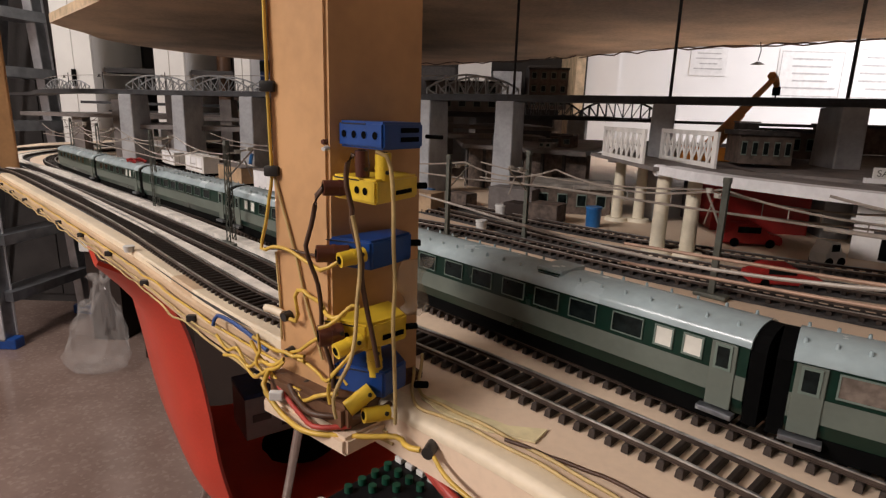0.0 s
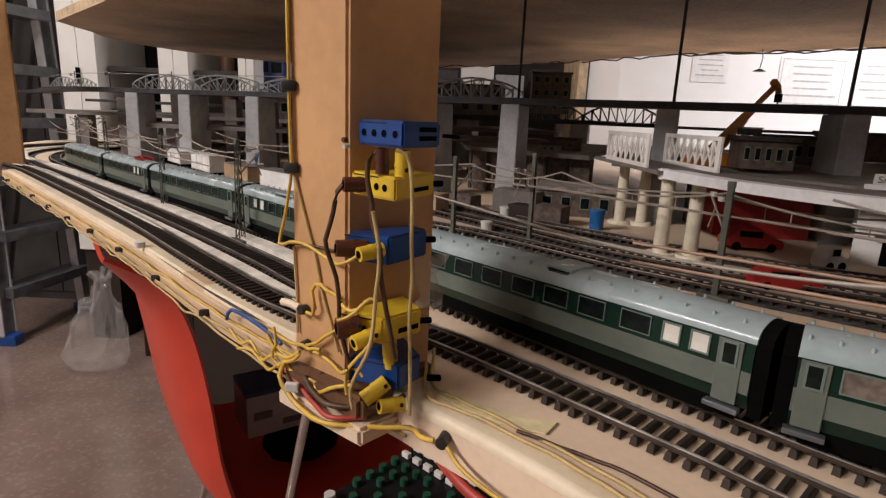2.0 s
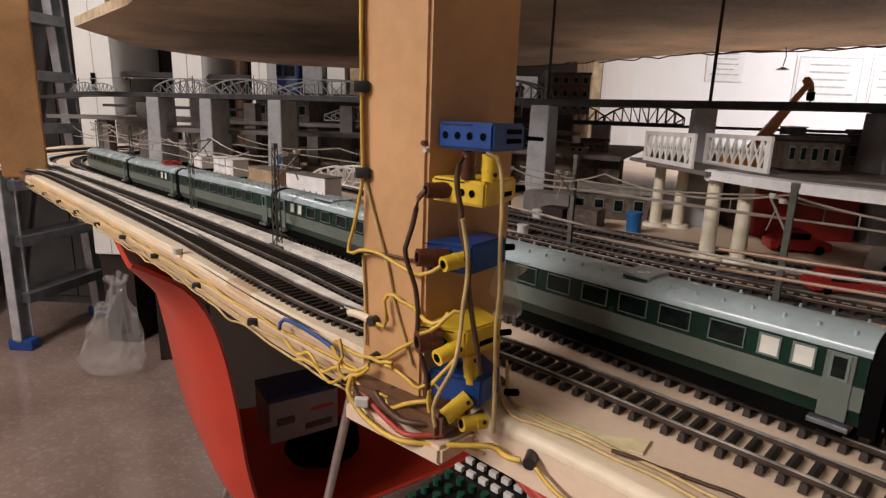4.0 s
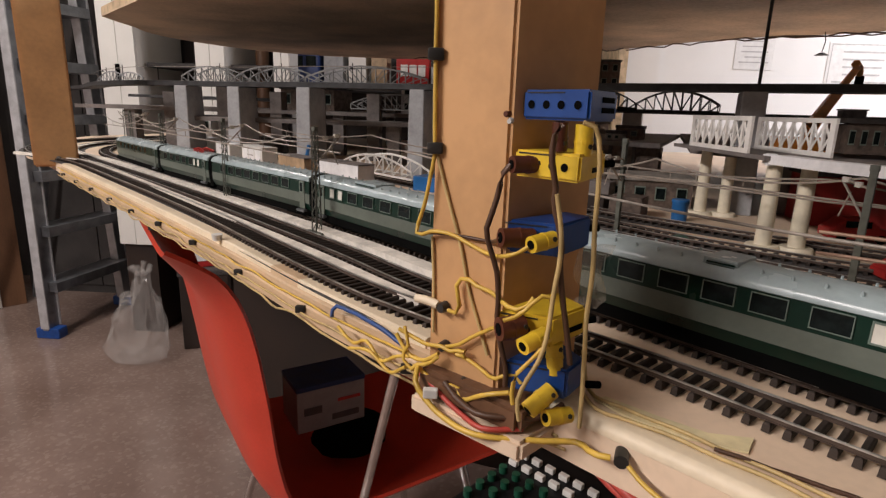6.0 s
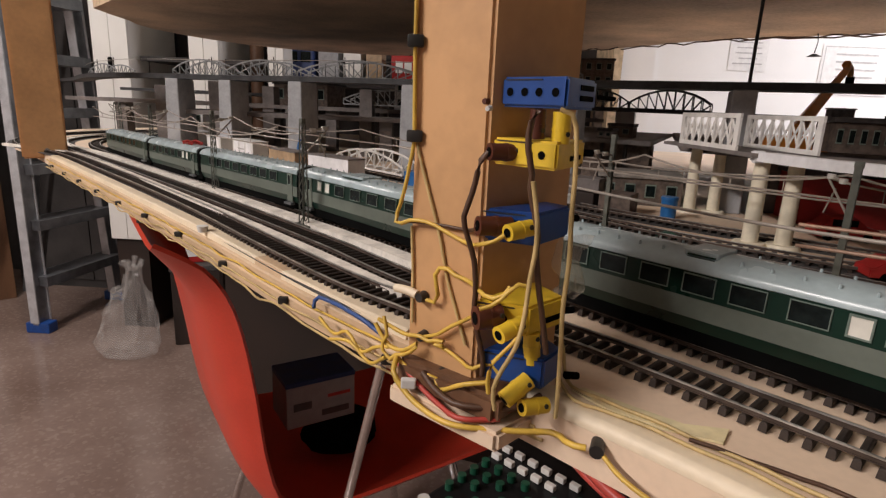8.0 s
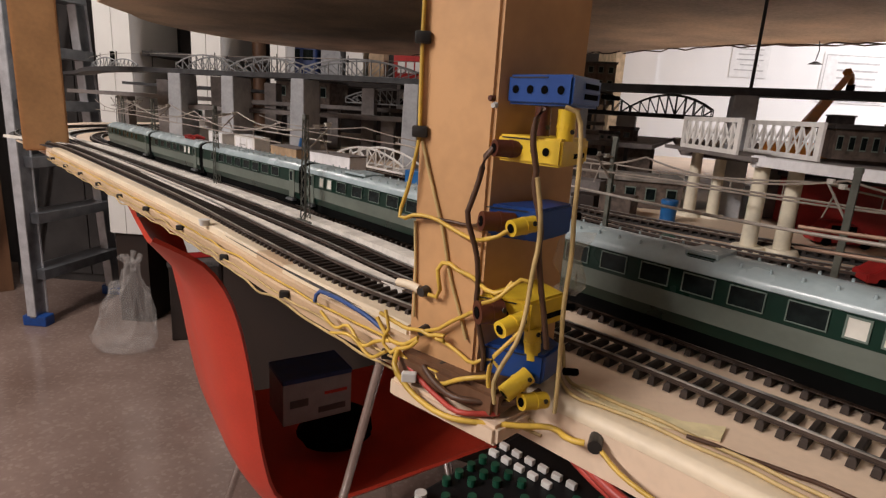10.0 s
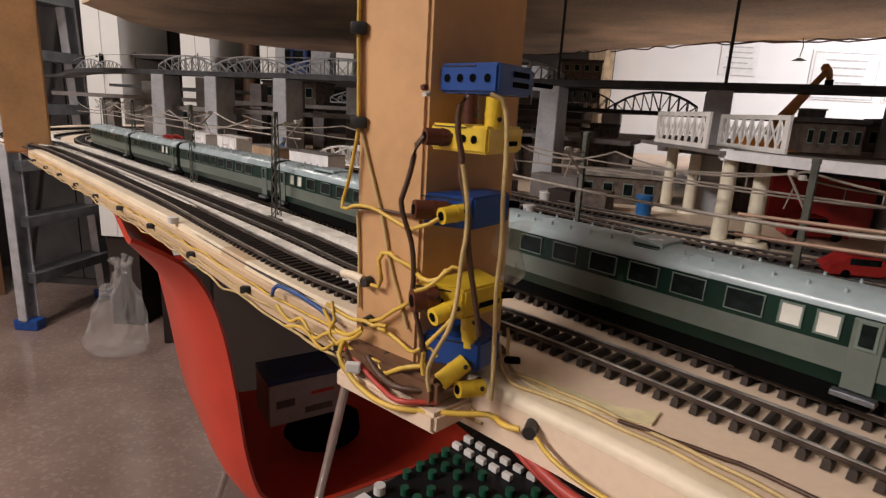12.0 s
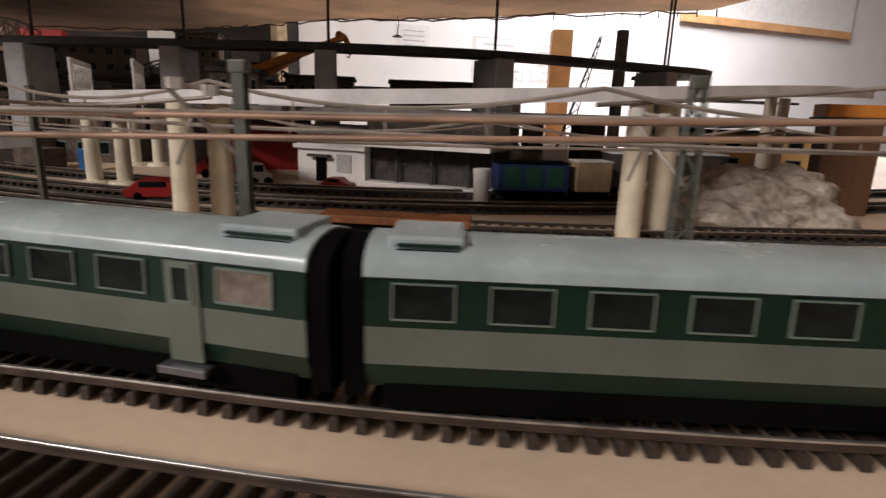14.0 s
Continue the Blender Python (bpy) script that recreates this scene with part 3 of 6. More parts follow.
    if panto is not None:
        bm = bmesh.new()
        for y in (-0.006, 0.006):
            add_tube(bm, [(panto - 0.016, y, 0.0437), (panto, y * 0.7, 0.0462), (panto + 0.020, y, 0.0433)], 0.0007)
            add_tube(bm, [(panto - 0.014, y, 0.0430), (panto + 0.018, y, 0.0430)], 0.0008)
        for x in (-0.012, -0.003, 0.006, 0.014):
            add_tube(bm, [(panto + x, -0.008, 0.0440), (panto + x, 0.008, 0.0440)], 0.0007)
            add_box(bm, panto + x - 0.001, panto + x + 0.001, -0.007, -0.005, 0.0395, 0.0440)
            add_box(bm, panto + x - 0.001, panto + x + 0.001, 0.005, 0.007, 0.0395, 0.0440)
        part("pantograph", bm, "redp", root, "folded red pantograph")
    ends = [L + 0.0003] if nose else [-gap + 0.0003, L + 0.0003]
    for x in ends:
        bm = bmesh.new()
        for k in range(1):
            sx, s = x, 1.0
            prof = [(-0.0128 * s, 0.005), (0.0128 * s, 0.005), (0.0132 * s, 0.0335)] + [(0.0132 * s * math.cos(math.pi * q / 8), 0.0340 + 0.0072 * s * math.sin(math.pi * q / 8)) for q in range(1, 8)] + [(-0.0132 * s, 0.0335)]
            r0 = [bm.verts.new((sx, y, z)) for y, z in prof]
            r1 = [bm.verts.new((sx + gap - 0.0004, y, z)) for y, z in prof]
            n = len(prof)
            for i in range(n):
                bm.faces.new((r0[i], r1[i], r1[(i + 1) % n], r0[(i + 1) % n]))
            bm.faces.new(r0)
            bm.faces.new(r1[::-1])
        bmesh.ops.recalc_face_normals(bm, faces=bm.faces[:])
        part("bellows", bm, "black", root, "black rubber gangway bellows")
    return root


def on_train(x):
    pts = spline([Vector((a, b, 0)) for a, b in TRAIN], 0.002)
    return min(((p.x, p.y) for p in pts if p.y < 1.1), key=lambda p: abs(p[0] - x))


J = [on_train(x) for x in (-0.672, -0.482, -0.347, -0.180, -0.031, 0.137, 0.343, 0.56)]


def plain(L, first=0.05, pitch=0.0235, last=0.05):
    out, x = [], first
    while x < L - last:
        out.append(("n", x, 0))
        x += pitch
    return out


def span(i):
    return (Vector(J[i + 1]) - Vector(J[i])).length - 0.011


L = span(0)
car("pale green and dark green streamlined end coach on the track", J[0], J[1], plain(L, 0.055), [L - 0.014], (), (0.09, L - 0.01, 0.02), nose=True)
L = span(1)
car("green model coach with white toilet windows on the track", J[1], J[2], plain(L, 0.025, last=0.055) + [("w", L - 0.044, 0), ("w", L - 0.031, 0)], [L - 0.013], (), (0.01, L, 0.03), L - 0.05)
L = span(2)
car("green model coach with a long window row on the track", J[2], J[3], plain(L, 0.032, 0.0205, 0.03), [L - 0.012], (), (0.01, L, 0.011))
L = span(3)
car("green model coach with white toilet windows beside the post", J[3], J[4], [("w", 0.031, 0), ("w", 0.044, 0)] + plain(L, 0.063, last=0.03), [0.013], ((0.06, 0.09),), (0.01, L, 0.011))
L = span(4)
car("green model coach with two white windows and vented roof", J[4], J[5], [("n", L - d, 0) for d in (0.0475, 0.0695, 0.0895, 0.110, 0.1315, 0.153, 0.175, 0.197)] + [("w", L - 0.0315, 0), ("w", L - 0.0198, 0)], [L - 0.0082], ((L - 0.10, L - 0.085),), (0.01, L, 0.0115))
L = span(5)
car("green model motor coach carrying a folded red pantograph", J[5], J[6], [("c", 0.0205, 0)] + [("n", 0.0475 + 0.0208 * k, 0) for k in range(8)] + [("c", L - 0.0153, 0)], [0.0055, L - 0.0316], ((L - 0.024, L - 0.004),), (0.002, 0.03, 0.009), 0.050)
L = span(6)
car("green model coach with a plain window row", J[6], J[7], [("n", 0.0130 + 0.0216 * k, 0) for k in range(9)], [L - 0.012], ((0.0045, 0.0215),), ())

# ---------------------------------------------------------------- posts
PM, PR, PL = Vector((-0.033, 0.235, 0)), Vector((0.002, 0.262, 0)), Vector((-0.061, 0.256, 0))
PA = (PR - PM).normalized()
PN = Vector((PA.y, -PA.x, 0))
LA = (PL - PM).normalized()
LN = Vector((-LA.y, LA.x, 0))
if LN.y > 0:
    LN = -LN


def on_right(u, out, z):
    return PM + PA * u + PN * out + Vector((0, 0, z))


def on_left(u, out, z):
    return PM + LA * u + LN * out + Vector((0, 0, z))


FACE = Matrix.Identity(4)
FACE.col[0].xyz, FACE.col[1].xyz, FACE.col[2].xyz, FACE.col[3].xyz = PA, -PN, Vector((0, 0, 1)), PM

four = [(p.x, p.y) for p in (PM, PR, PR + PL - PM, PL)]
post = thing("timber_post", "ochre painted timber post carrying sockets and wires", "post")
smooth(part("shaft", prism(four, T, UP, 0.0012), "post", post), 30)
part("drill_scar", tube([on_left(0.002, -0.001, 1.1525), on_left(0.002, 0.0006, 1.1525)], 0.0016, 8, 0.0009), "brownplug", post, "chipped brown drill hole")
part("pin", tube([on_left(-0.0002, 0.0, 1.1503), on_left(-0.0012, 0.003, 1.150)], 0.0011, 8, 0.0008), "white", post, "small white pin")
foot = [(p.x, p.y) for p in (PM + PN * 0.012 + LN * 0.004 - LA * 0.004, PR + PN * 0.006, PR, PL, PL + LN * 0.007)]
part("foot_block", prism(foot, T - 0.0085, T + 0.003, 0.002), "brownwood", post, "dark brown foot block")
foot2 = [(p.x, p.y) for p in (PM + PN * 0.014 + LN * 0.006 - LA * 0.005, PR + PN * 0.012, PR, PL, PL + LN * 0.009 + LA * 0.002)]
part("foot_board", prism(foot2, T - 0.0170, T - 0.0087, 0.0015), "table", post, "beige painted board under the foot")

post2 = thing("timber_post", "ochre painted corner post at the table end", "post")
smooth(part("shaft", prism([(-0.805, 0.976), (-0.753, 1.019), (-0.793, 1.069), (-0.845, 1.026)], 1.036, UP + 0.9, 0.003), "post", post2), 30)
part("foot_screw", tube([(-0.776, 0.999, 1.05), (-0.773, 0.995, 1.05)], 0.004, 8), "alu", post2)


def socket(label, colour, z0, z1, plan, holes, plugs, slots=2):
    """A thick socket block on the post: four corners in plan (along the face, out of it), bored along its long side, slotted at its end."""
    root = thing("socket_block", label, "socket", "sockets on the post", tuple(FACE.translation))
    root.matrix_basis = FACE
    pa, pb, pc, pd = [Vector((u, -o, 0)) for u, o in plan]
    h, mid = z1 - z0, (z0 + z1) / 2
    part("block", prism([(p.x, p.y) for p in (pa, pb, pc, pd)], z0, z1, 0.0009), colour, root)
    along_, end_ = (pb - pa).normalized(), (pc - pb).normalized()
    out_a, out_e = Vector((along_.y, -along_.x, 0)), Vector((end_.y, -end_.x, 0))
    if out_a.x > 0:
        out_a = -out_a
    if out_e.dot(along_) < 0:
        out_e = -out_e
    up = Vector((0, 0, 1))
    for f in holes:
        c = pa.lerp(pb, f) + up * mid
        part("hole", tube([c - out_a * 0.0002, c + out_a * 0.0003], 0.0014, 12), "black", root, "round plug hole")
        part("hole_rim", tube([c - out_a * 0.0002, c + out_a * 0.00012], 0.0018, 12), colour, root)
    e = Matrix.Identity(4)
    e.col[0].xyz, e.col[1].xyz, e.col[2].xyz = end_, -out_e, up
    for k in range(slots):
        e.translation = pb.lerp(pc, 0.62) + up * (z0 + h * (0.36 + 0.34 * k))
        part("slot", box(-0.0050, 0.0058, -0.0004, 0.0002, -h * 0.09, h * 0.09, 0, e), "black", root, "dark slot")
    e.translation = pa.lerp(pb, 0.36) + up * (z1 - h * 0.10)
    part("seam", box(-0.0075, 0.0075, -0.0003, 0.0003, -0.0002, 0.0002, 0, Matrix.Translation(e.translation) @ Matrix.Rotation(math.atan2(along_.y, along_.x), 4, "Z")), "clip", root, "dark moulding seam")
    for mat, p0, p1, r in plugs:
        p0, p1 = Vector((p0[0], -p0[1], p0[2])), Vector((p1[0], -p1[1], p1[2]))
        d = (p1 - p0).normalized()
        bm = bmesh.new()
        add_tube(bm, [p0, p0 + d * 0.0008, p0 + d * 0.0009, p0.lerp(p1, 0.55), p0.lerp(p1, 0.56), p1], r, 14)
        pl = smooth(part("plug", bm, mat, root, {"yelplug": "yellow banana plug", "brownplug": "brown banana plug", "black": "black plug tip"}[mat]), 40)
        if mat != "black":
            part("collar", tube([p0.lerp(p1, 0.50), p0.lerp(p1, 0.60)], r * 1.07, 14), mat, pl)
            part("bore", tube([p0 - d * 0.0001, p0 - d * 0.0003], r * 0.55, 10), "black", pl)
            part("screw", tube([p0.lerp(p1, 0.78) + Vector((0, -r * 0.9, r * 0.3)), p0.lerp(p1, 0.78) + Vector((0, -r * 1.04, r * 0.34))], 0.0009, 8), "clip", pl)
    return root


socket("blue plastic socket block screwed to the post", "blueplug", 1.1510, 1.1608, ((0.0045, 0.0004), (0.0085, 0.0270), (0.0315, 0.0190), (0.030, 0.0004)), (0.15, 0.38, 0.60, 0.84), [("black", (0.0330, 0.0185, 1.1555), (0.0400, 0.0200, 1.1552), 0.0008)])
socket("yellow plastic socket block with brown and yellow plugs", "yelplug", 1.1318, 1.1408, ((0.0005, 0.0022), (0.0045, 0.0290), (0.0310, 0.0166), (0.030, 0.0004)), (0.60, 0.78), [("brownplug", (-0.0060, 0.0085, 1.1363), (0.0050, 0.0110, 1.1361), 0.0029), ("yelplug", (0.0105, 0.0240, 1.1500), (0.0105, 0.0240, 1.1400), 0.0030), ("brownplug", (0.0045, 0.0190, 1.1505), (0.0048, 0.0190, 1.1412), 0.0026), ("black", (0.0310, 0.0165, 1.1362), (0.0345, 0.0172, 1.1362), 0.0013)], 1)
socket("blue plastic socket block with brown and yellow plugs", "blueplug", 1.1050, 1.1165, ((-0.0022, 0.0034), (0.0082, 0.0195), (0.0315, 0.0125), (0.030, 0.0004)), (0.80,), [("brownplug", (-0.0095, 0.0090, 1.1118), (0.0020, 0.0125, 1.1112), 0.0034), ("yelplug", (-0.0051, 0.0193, 1.1110), (0.0050, 0.0195, 1.1120), 0.0029), ("black", (0.0310, 0.0120, 1.1120), (0.0350, 0.0130, 1.1118), 0.0014)], 0)
socket("yellow plastic socket block with three plugs", "yelplug", 1.0735, 1.0845, ((-0.0060, 0.0060), (0.0043, 0.0225), (0.0250, 0.0195), (0.028, 0.0004)), (0.55, 0.80), [("brownplug", (-0.0110, 0.0125, 1.0802), (-0.0020, 0.0150, 1.0805), 0.0042), ("yelplug", (-0.0088, 0.0225, 1.0771), (0.0020, 0.0222, 1.0790), 0.0031), ("yelplug", (0.0090, 0.0215, 1.0625), (0.0085, 0.0205, 1.0740), 0.0030), ("black", (0.0245, 0.0195, 1.0790), (0.0290, 0.0205, 1.0788), 0.0013)], 1)
socket("blue plastic socket block with two yellow plugs at the foot", "blueplug", 1.0540, 1.0655, ((-0.0030, 0.0080), (0.0095, 0.0270), (0.0230, 0.0225), (0.028, 0.0004)), (), [("yelplug", (-0.0042, 0.0225, 1.0520), (0.0055, 0.0240, 1.0580), 0.0033), ("yelplug", (0.0007, 0.0265, 1.0496), (0.0110, 0.0280, 1.0485), 0.0030), ("black", (0.0290, 0.0200, 1.0520), (0.0345, 0.0215, 1.0510), 0.0015)], 0)
bm = bmesh.new()
vs = {}
for i in range(7):
    for k in range(9):
        u, z = 0.024 + 0.013 * i / 6, 1.082 + 0.024 * k / 8
        w = 0.004 * noise.noise(Vector((i * 0.7, k * 0.6, 2)))
        vs[i, k] = bm.verts.new(on_right(u + 0.0025 * math.sin(k * 0.9) - 0.004 * (1 - k / 8) * (i / 6), 0.0145 + 0.0006 * i + w, z))
for i in range(6):
    for k in range(8):
        bm.faces.new((vs[i, k], vs[i + 1, k], vs[i + 1, k + 1], vs[i, k + 1]))
bmesh.ops.solidify(bm, geom=bm.faces[:], thickness=0.0002)
tagged(smooth(part("tape_piece", bm, "tape"), 80), "crumpled clear tape stuck to the post", "tape")


def wire(label, mat, pts, r=0.00085, amp=0.0006, step=0.004):
    return tagged(smooth(part("wire", tube(wander([Vector(p) for p in pts], amp, step), r, 6), mat), 80), label, "wire", "wires on the post")


R_, L_ = on_right, on_left


def flat(y, *pts):
    """Points of a wire hanging in one upright plane in front of the post."""
    return [Vector((x, y, z)) for x, z in pts]


wire("yellow wire running up the post corner and looping to a plug", "yelwire", [L_(0.0340, 0.002, 1.36), L_(0.0336, 0.002, 1.22), L_(0.0330, 0.002, 1.174), L_(0.0324, 0.002, 1.140), L_(0.0332, 0.003, 1.1286), L_(0.0352, 0.004, 1.1173), L_(0.0392, 0.004, 1.1070), L_(0.0370, 0.005, 1.1046), L_(0.031, 0.004, 1.1070), L_(0.0224, 0.003, 1.1070), L_(0.0141, 0.003, 1.1050), L_(0.006, 0.003, 1.1030), L_(-0.0003, 0.005, 1.1030)] + flat(0.217, (-0.0325, 1.1068), (-0.0288, 1.1080), (-0.0253, 1.1105)), 0.0008, 0.0003)
wire("aged wire running up the post corner and slanting down its side", "yelold", [L_(0.0352, 0.0008, 1.36), L_(0.0348, 0.0008, 1.24), L_(0.0338, 0.001, 1.15), L_(0.0324, 0.001, 1.1382), L_(0.0283, 0.001, 1.1268), L_(0.0235, 0.001, 1.1143), L_(0.0187, 0.001, 1.1019), L_(0.0138, 0.001, 1.0849), L_(0.0075, 0.001, 1.0704), L_(0.0028, 0.0015, 1.0602)], 0.0007, 0.0002)
wire("thin aged wire straight down the post side", "yelold", [L_(0.0333, 0.0009, 1.1039), L_(0.0322, 0.0009, 1.0878), L_(0.0317, 0.0009, 1.0734), L_(0.0312, 0.0012, 1.0625)], 0.0006, 0.0002)
wire("thin brown wire across the post side", "brownwire", [L_(0.037, 0.004, 1.1055), L_(0.028, 0.0016, 1.1062), L_(0.016, 0.0016, 1.1068), L_(0.004, 0.0018, 1.1072), R_(-0.0095, 0.0090, 1.1118)], 0.0007, 0.0002)
wire("brown wire hanging from a plug to the post foot", "brownwire", flat(0.2255, (-0.0328, 1.1363), (-0.0347, 1.1350), (-0.0356, 1.1310), (-0.0370, 1.1235), (-0.0389, 1.1165), (-0.0397, 1.1125), (-0.0378, 1.1056), (-0.0356, 1.0985), (-0.0343, 1.0881), (-0.0343, 1.0795), (-0.0326, 1.0708), (-0.0304, 1.0620), (-0.0303, 1.0529)), 0.0010, 0.0003)
wire("brown wire hanging in front of the sockets", "brownwire", flat(0.211, (-0.0190, 1.1500), (-0.0214, 1.1455), (-0.0214, 1.1387), (-0.0196, 1.1310), (-0.0197, 1.1257), (-0.0176, 1.1186), (-0.0160, 1.1114), (-0.0162, 1.1058), (-0.0144, 1.0944), (-0.0124, 1.0848), (-0.0105, 1.0738), (-0.0095, 1.0688)), 0.0010, 0.0002)
wire("yellow wire hanging beside the socket corners", "yelold", flat(0.2155, (-0.0119, 1.1507), (-0.0079, 1.1492), (-0.0063, 1.1432), (-0.0055, 1.1309), (-0.0053, 1.1163), (-0.0048, 1.1030), (-0.0052, 1.0852), (-0.0045, 1.0687), (-0.0040, 1.0515), (-0.0041, 1.0440)), 0.0008, 0.0002)
wire("yellow wire hanging between the sockets", "yelold", flat(0.2095, (-0.0192, 1.1290), (-0.0169, 1.1168), (-0.0166, 1.1076), (-0.0176, 1.0981), (-0.0184, 1.0844), (-0.0205, 1.0743), (-0.0254, 1.0637), (-0.0270, 1.0572), (-0.0254, 1.0476)), 0.0008, 0.0002)
wire("yellow wire arched over the lower yellow socket", "yelwire", flat(0.2145, (-0.0330, 1.0850), (-0.0276, 1.0874), (-0.0215, 1.0937), (-0.0180, 1.0950), (-0.0172, 1.0900)), 0.0008, 0.0002)
wire("yellow wire drooping from a plug", "yelwire", flat(0.2105, (-0.0198, 1.0774), (-0.0241, 1.0720), (-0.0276, 1.0677), (-0.0290, 1.0592), (-0.0271, 1.0529)), 0.0008, 0.0002)
wire("yellow wire bent to a hook on the post side", "yelwire", [L_(0.0225, 0.003, 1.0762), L_(0.0182, 0.003, 1.0764), L_(0.0169, 0.003, 1.0798), L_(0.0186, 0.003, 1.0863), L_(0.0174, 0.003, 1.0900), L_(0.0133, 0.003, 1.0913), L_(0.0092, 0.003, 1.0895), L_(0.0013, 0.004, 1.0888)] + flat(0.220, (-0.0300, 1.0875), (-0.0240, 1.0890), (-0.0215, 1.0950)), 0.0009, 0.0002)
wire("thick pale wire end under a clip", "cream_strip", [L_(0.0394, 0.003, 1.0772), L_(0.0331, 0.003, 1.0777), L_(0.0270, 0.003, 1.0770)], 0.0019, 0.0002)
wire("yellow wire slanting across the post foot", "yelwire", [L_(0.0233, 0.003, 1.0605), L_(0.0161, 0.003, 1.0635), L_(0.0107, 0.003, 1.0679), L_(0.0029, 0.003, 1.0732), L_(-0.0016, 0.005, 1.0760), R_(0.001, 0.012, 1.0790)], 0.0008, 0.0002)
wire("yellow wire kinked round a clip", "yelwire", [L_(0.0463, 0.006, 1.0625), L_(0.0380, 0.004, 1.0598), L_(0.0316, 0.004, 1.0592), L_(0.0240, 0.005, 1.0612), L_(0.0195, 0.004, 1.0599), L_(0.0138, 0.004, 1.0621), L_(0.0108, 0.004, 1.0611), L_(0.0137, 0.004, 1.0593), L_(0.0166, 0.004, 1.0596)], 0.0009, 0.0002)
wire("yellow wire falling to the lower plugs", "yelwire", [L_(0.0188, 0.003, 1.0595), L_(0.0102, 0.003, 1.0582), L_(0.0032, 0.003, 1.0557), L_(-0.0034, 0.006, 1.0565), R_(-0.001, 0.010, 1.0600), R_(0.001, 0.014, 1.0560)], 0.0008, 0.0002)
wire("yellow wire looped beside the post", "yelwire", [L_(0.0480, 0.006, 1.0600), L_(0.0442, 0.006, 1.0560), L_(0.0392, 0.006, 1.0524), L_(0.0312, 0.006, 1.0529), L_(0.0237, 0.005, 1.0585), L_(0.0290, 0.006, 1.0520), L_(0.0350, 0.007, 1.0500), L_(0.0380, 0.008, 1.0465)], 0.0009, 0.0003)
wire("yellow wire looped beside the post", "yelwire", [L_(0.0440, 0.005, 1.0640), L_(0.0400, 0.007, 1.0570), L_(0.0425, 0.008, 1.0520), L_(0.0370, 0.007, 1.0470), L_(0.0335, 0.006, 1.0500)], 0.0008, 0.0003)
wire("yellow wire crossing the brown foot", "yelwire", [L_(0.0360, 0.006, 1.0500), L_(0.0303, 0.006, 1.0462), L_(0.0210, 0.006, 1.0459), L_(0.0137, 0.006, 1.0468), L_(0.0112, 0.007, 1.0430), L_(0.0052, 0.007, 1.0462), L_(-0.0013, 0.008, 1.0502), R_(0.000, 0.012, 1.0530)], 0.0010, 0.0002)
wire("dark lead at the post foot", "brownwire", [L_(0.020, 0.006, 1.047), L_(0.010, 0.009, 1.044), L_(-0.002, 0.010, 1.043), R_(0.006, 0.018, 1.044), R_(0.02, 0.018, 1.046)], 0.0013)
wire("red lead at the post foot", "redwire", [L_(0.036, 0.005, 1.046), L_(0.022, 0.007, 1.042), L_(0.008, 0.010, 1.0395), L_(-0.004, 0.012, 1.039), R_(0.004, 0.018, 1.040)], 0.0011)
for u, z in ((0.0335, 1.173), (0.0328, 1.139)):
    tagged(smooth(part("cable_clip", box(-0.003, 0.003, -0.002, 0.002, -0.0022, 0.0022, 0.0008, Matrix.Translation(L_(u - 0.0005, 0.002, z))), "clip"), 40), "small black cable clip nailed to the post", "clip", "cable clips")
for u, z in ((0.0257, 1.0764), (0.0247, 1.0600), (0.0146, 1.0470), (0.0320, 1.0460)):
    tagged(smooth(part("cable_clip", tube([L_(u, 0.0005, z), L_(u, 0.0042, z)], 0.0024, 10, 0.0019), "clip"), 50), "small black cable clip nailed to the post", "clip", "cable clips")
tagged(part("terminal_bead", box(-0.003, 0.003, -0.0015, 0.0015, -0.002, 0.002, 0.0006, Matrix.Translation(L_(0.0240, 0.0105, 1.0425))), "white"), "small white terminal bead at the post foot", "terminal")

# yellow cable round the foot and along the lip
nail = Vector((0.010, 0.2125, 1.039))
lip = [Vector((x, y, 0)) for x, y in FRONT[6:11]]
wire("yellow cable bowing round the post foot", "yelwire", [L_(0.0345, 0.006, 1.0500), L_(0.0311, 0.012, 1.0457), L_(0.0269, 0.012, 1.0409), L_(0.0161, 0.0125, 1.0363), L_(-0.0006, 0.013, 1.0355), R_(0.004, 0.021, 1.0365), R_(0.014, 0.030, 1.0375), Vector((0.001, 0.2115, 1.0385)), nail + Vector((-0.001, -0.004, 0))], 0.0012, 0.0002)
wire("yellow cable along the table lip", "yelwire", [nail + Vector((0, -0.004, 0)), Vector((0.020, 0.194, 1.034)), Vector((0.050, 0.166, 1.031)), Vector((0.085, 0.127, 1.029)), Vector((0.12, 0.085, 1.028)), Vector((0.18, 0.02, 1.028)), Vector((0.3, -0.11, 1.028))], 0.0009)
wire("red lead under the table lip", "redwire", [R_(0.03, 0.008, 1.030), Vector((0.018, 0.206, 1.022)), Vector((0.05, 0.178, 1.018)), Vector((0.09, 0.133, 1.016)), Vector((0.15, 0.063, 1.015))], 0.0022)
wire("pink lead under the table lip", "redwire", [R_(0.028, 0.008, 1.027), Vector((0.02, 0.206, 1.018)), Vector((0.06, 0.170, 1.012)), Vector((0.12, 0.102, 1.010))], 0.0016)
tagged(smooth(part("cable_clip", tube([nail + Vector((0.002, 0.003, 0)), nail + Vector((-0.001, -0.006, 0))], 0.0025, 12), "clip"), 50), "round black cable clip on the lip", "clip", "cable clips")
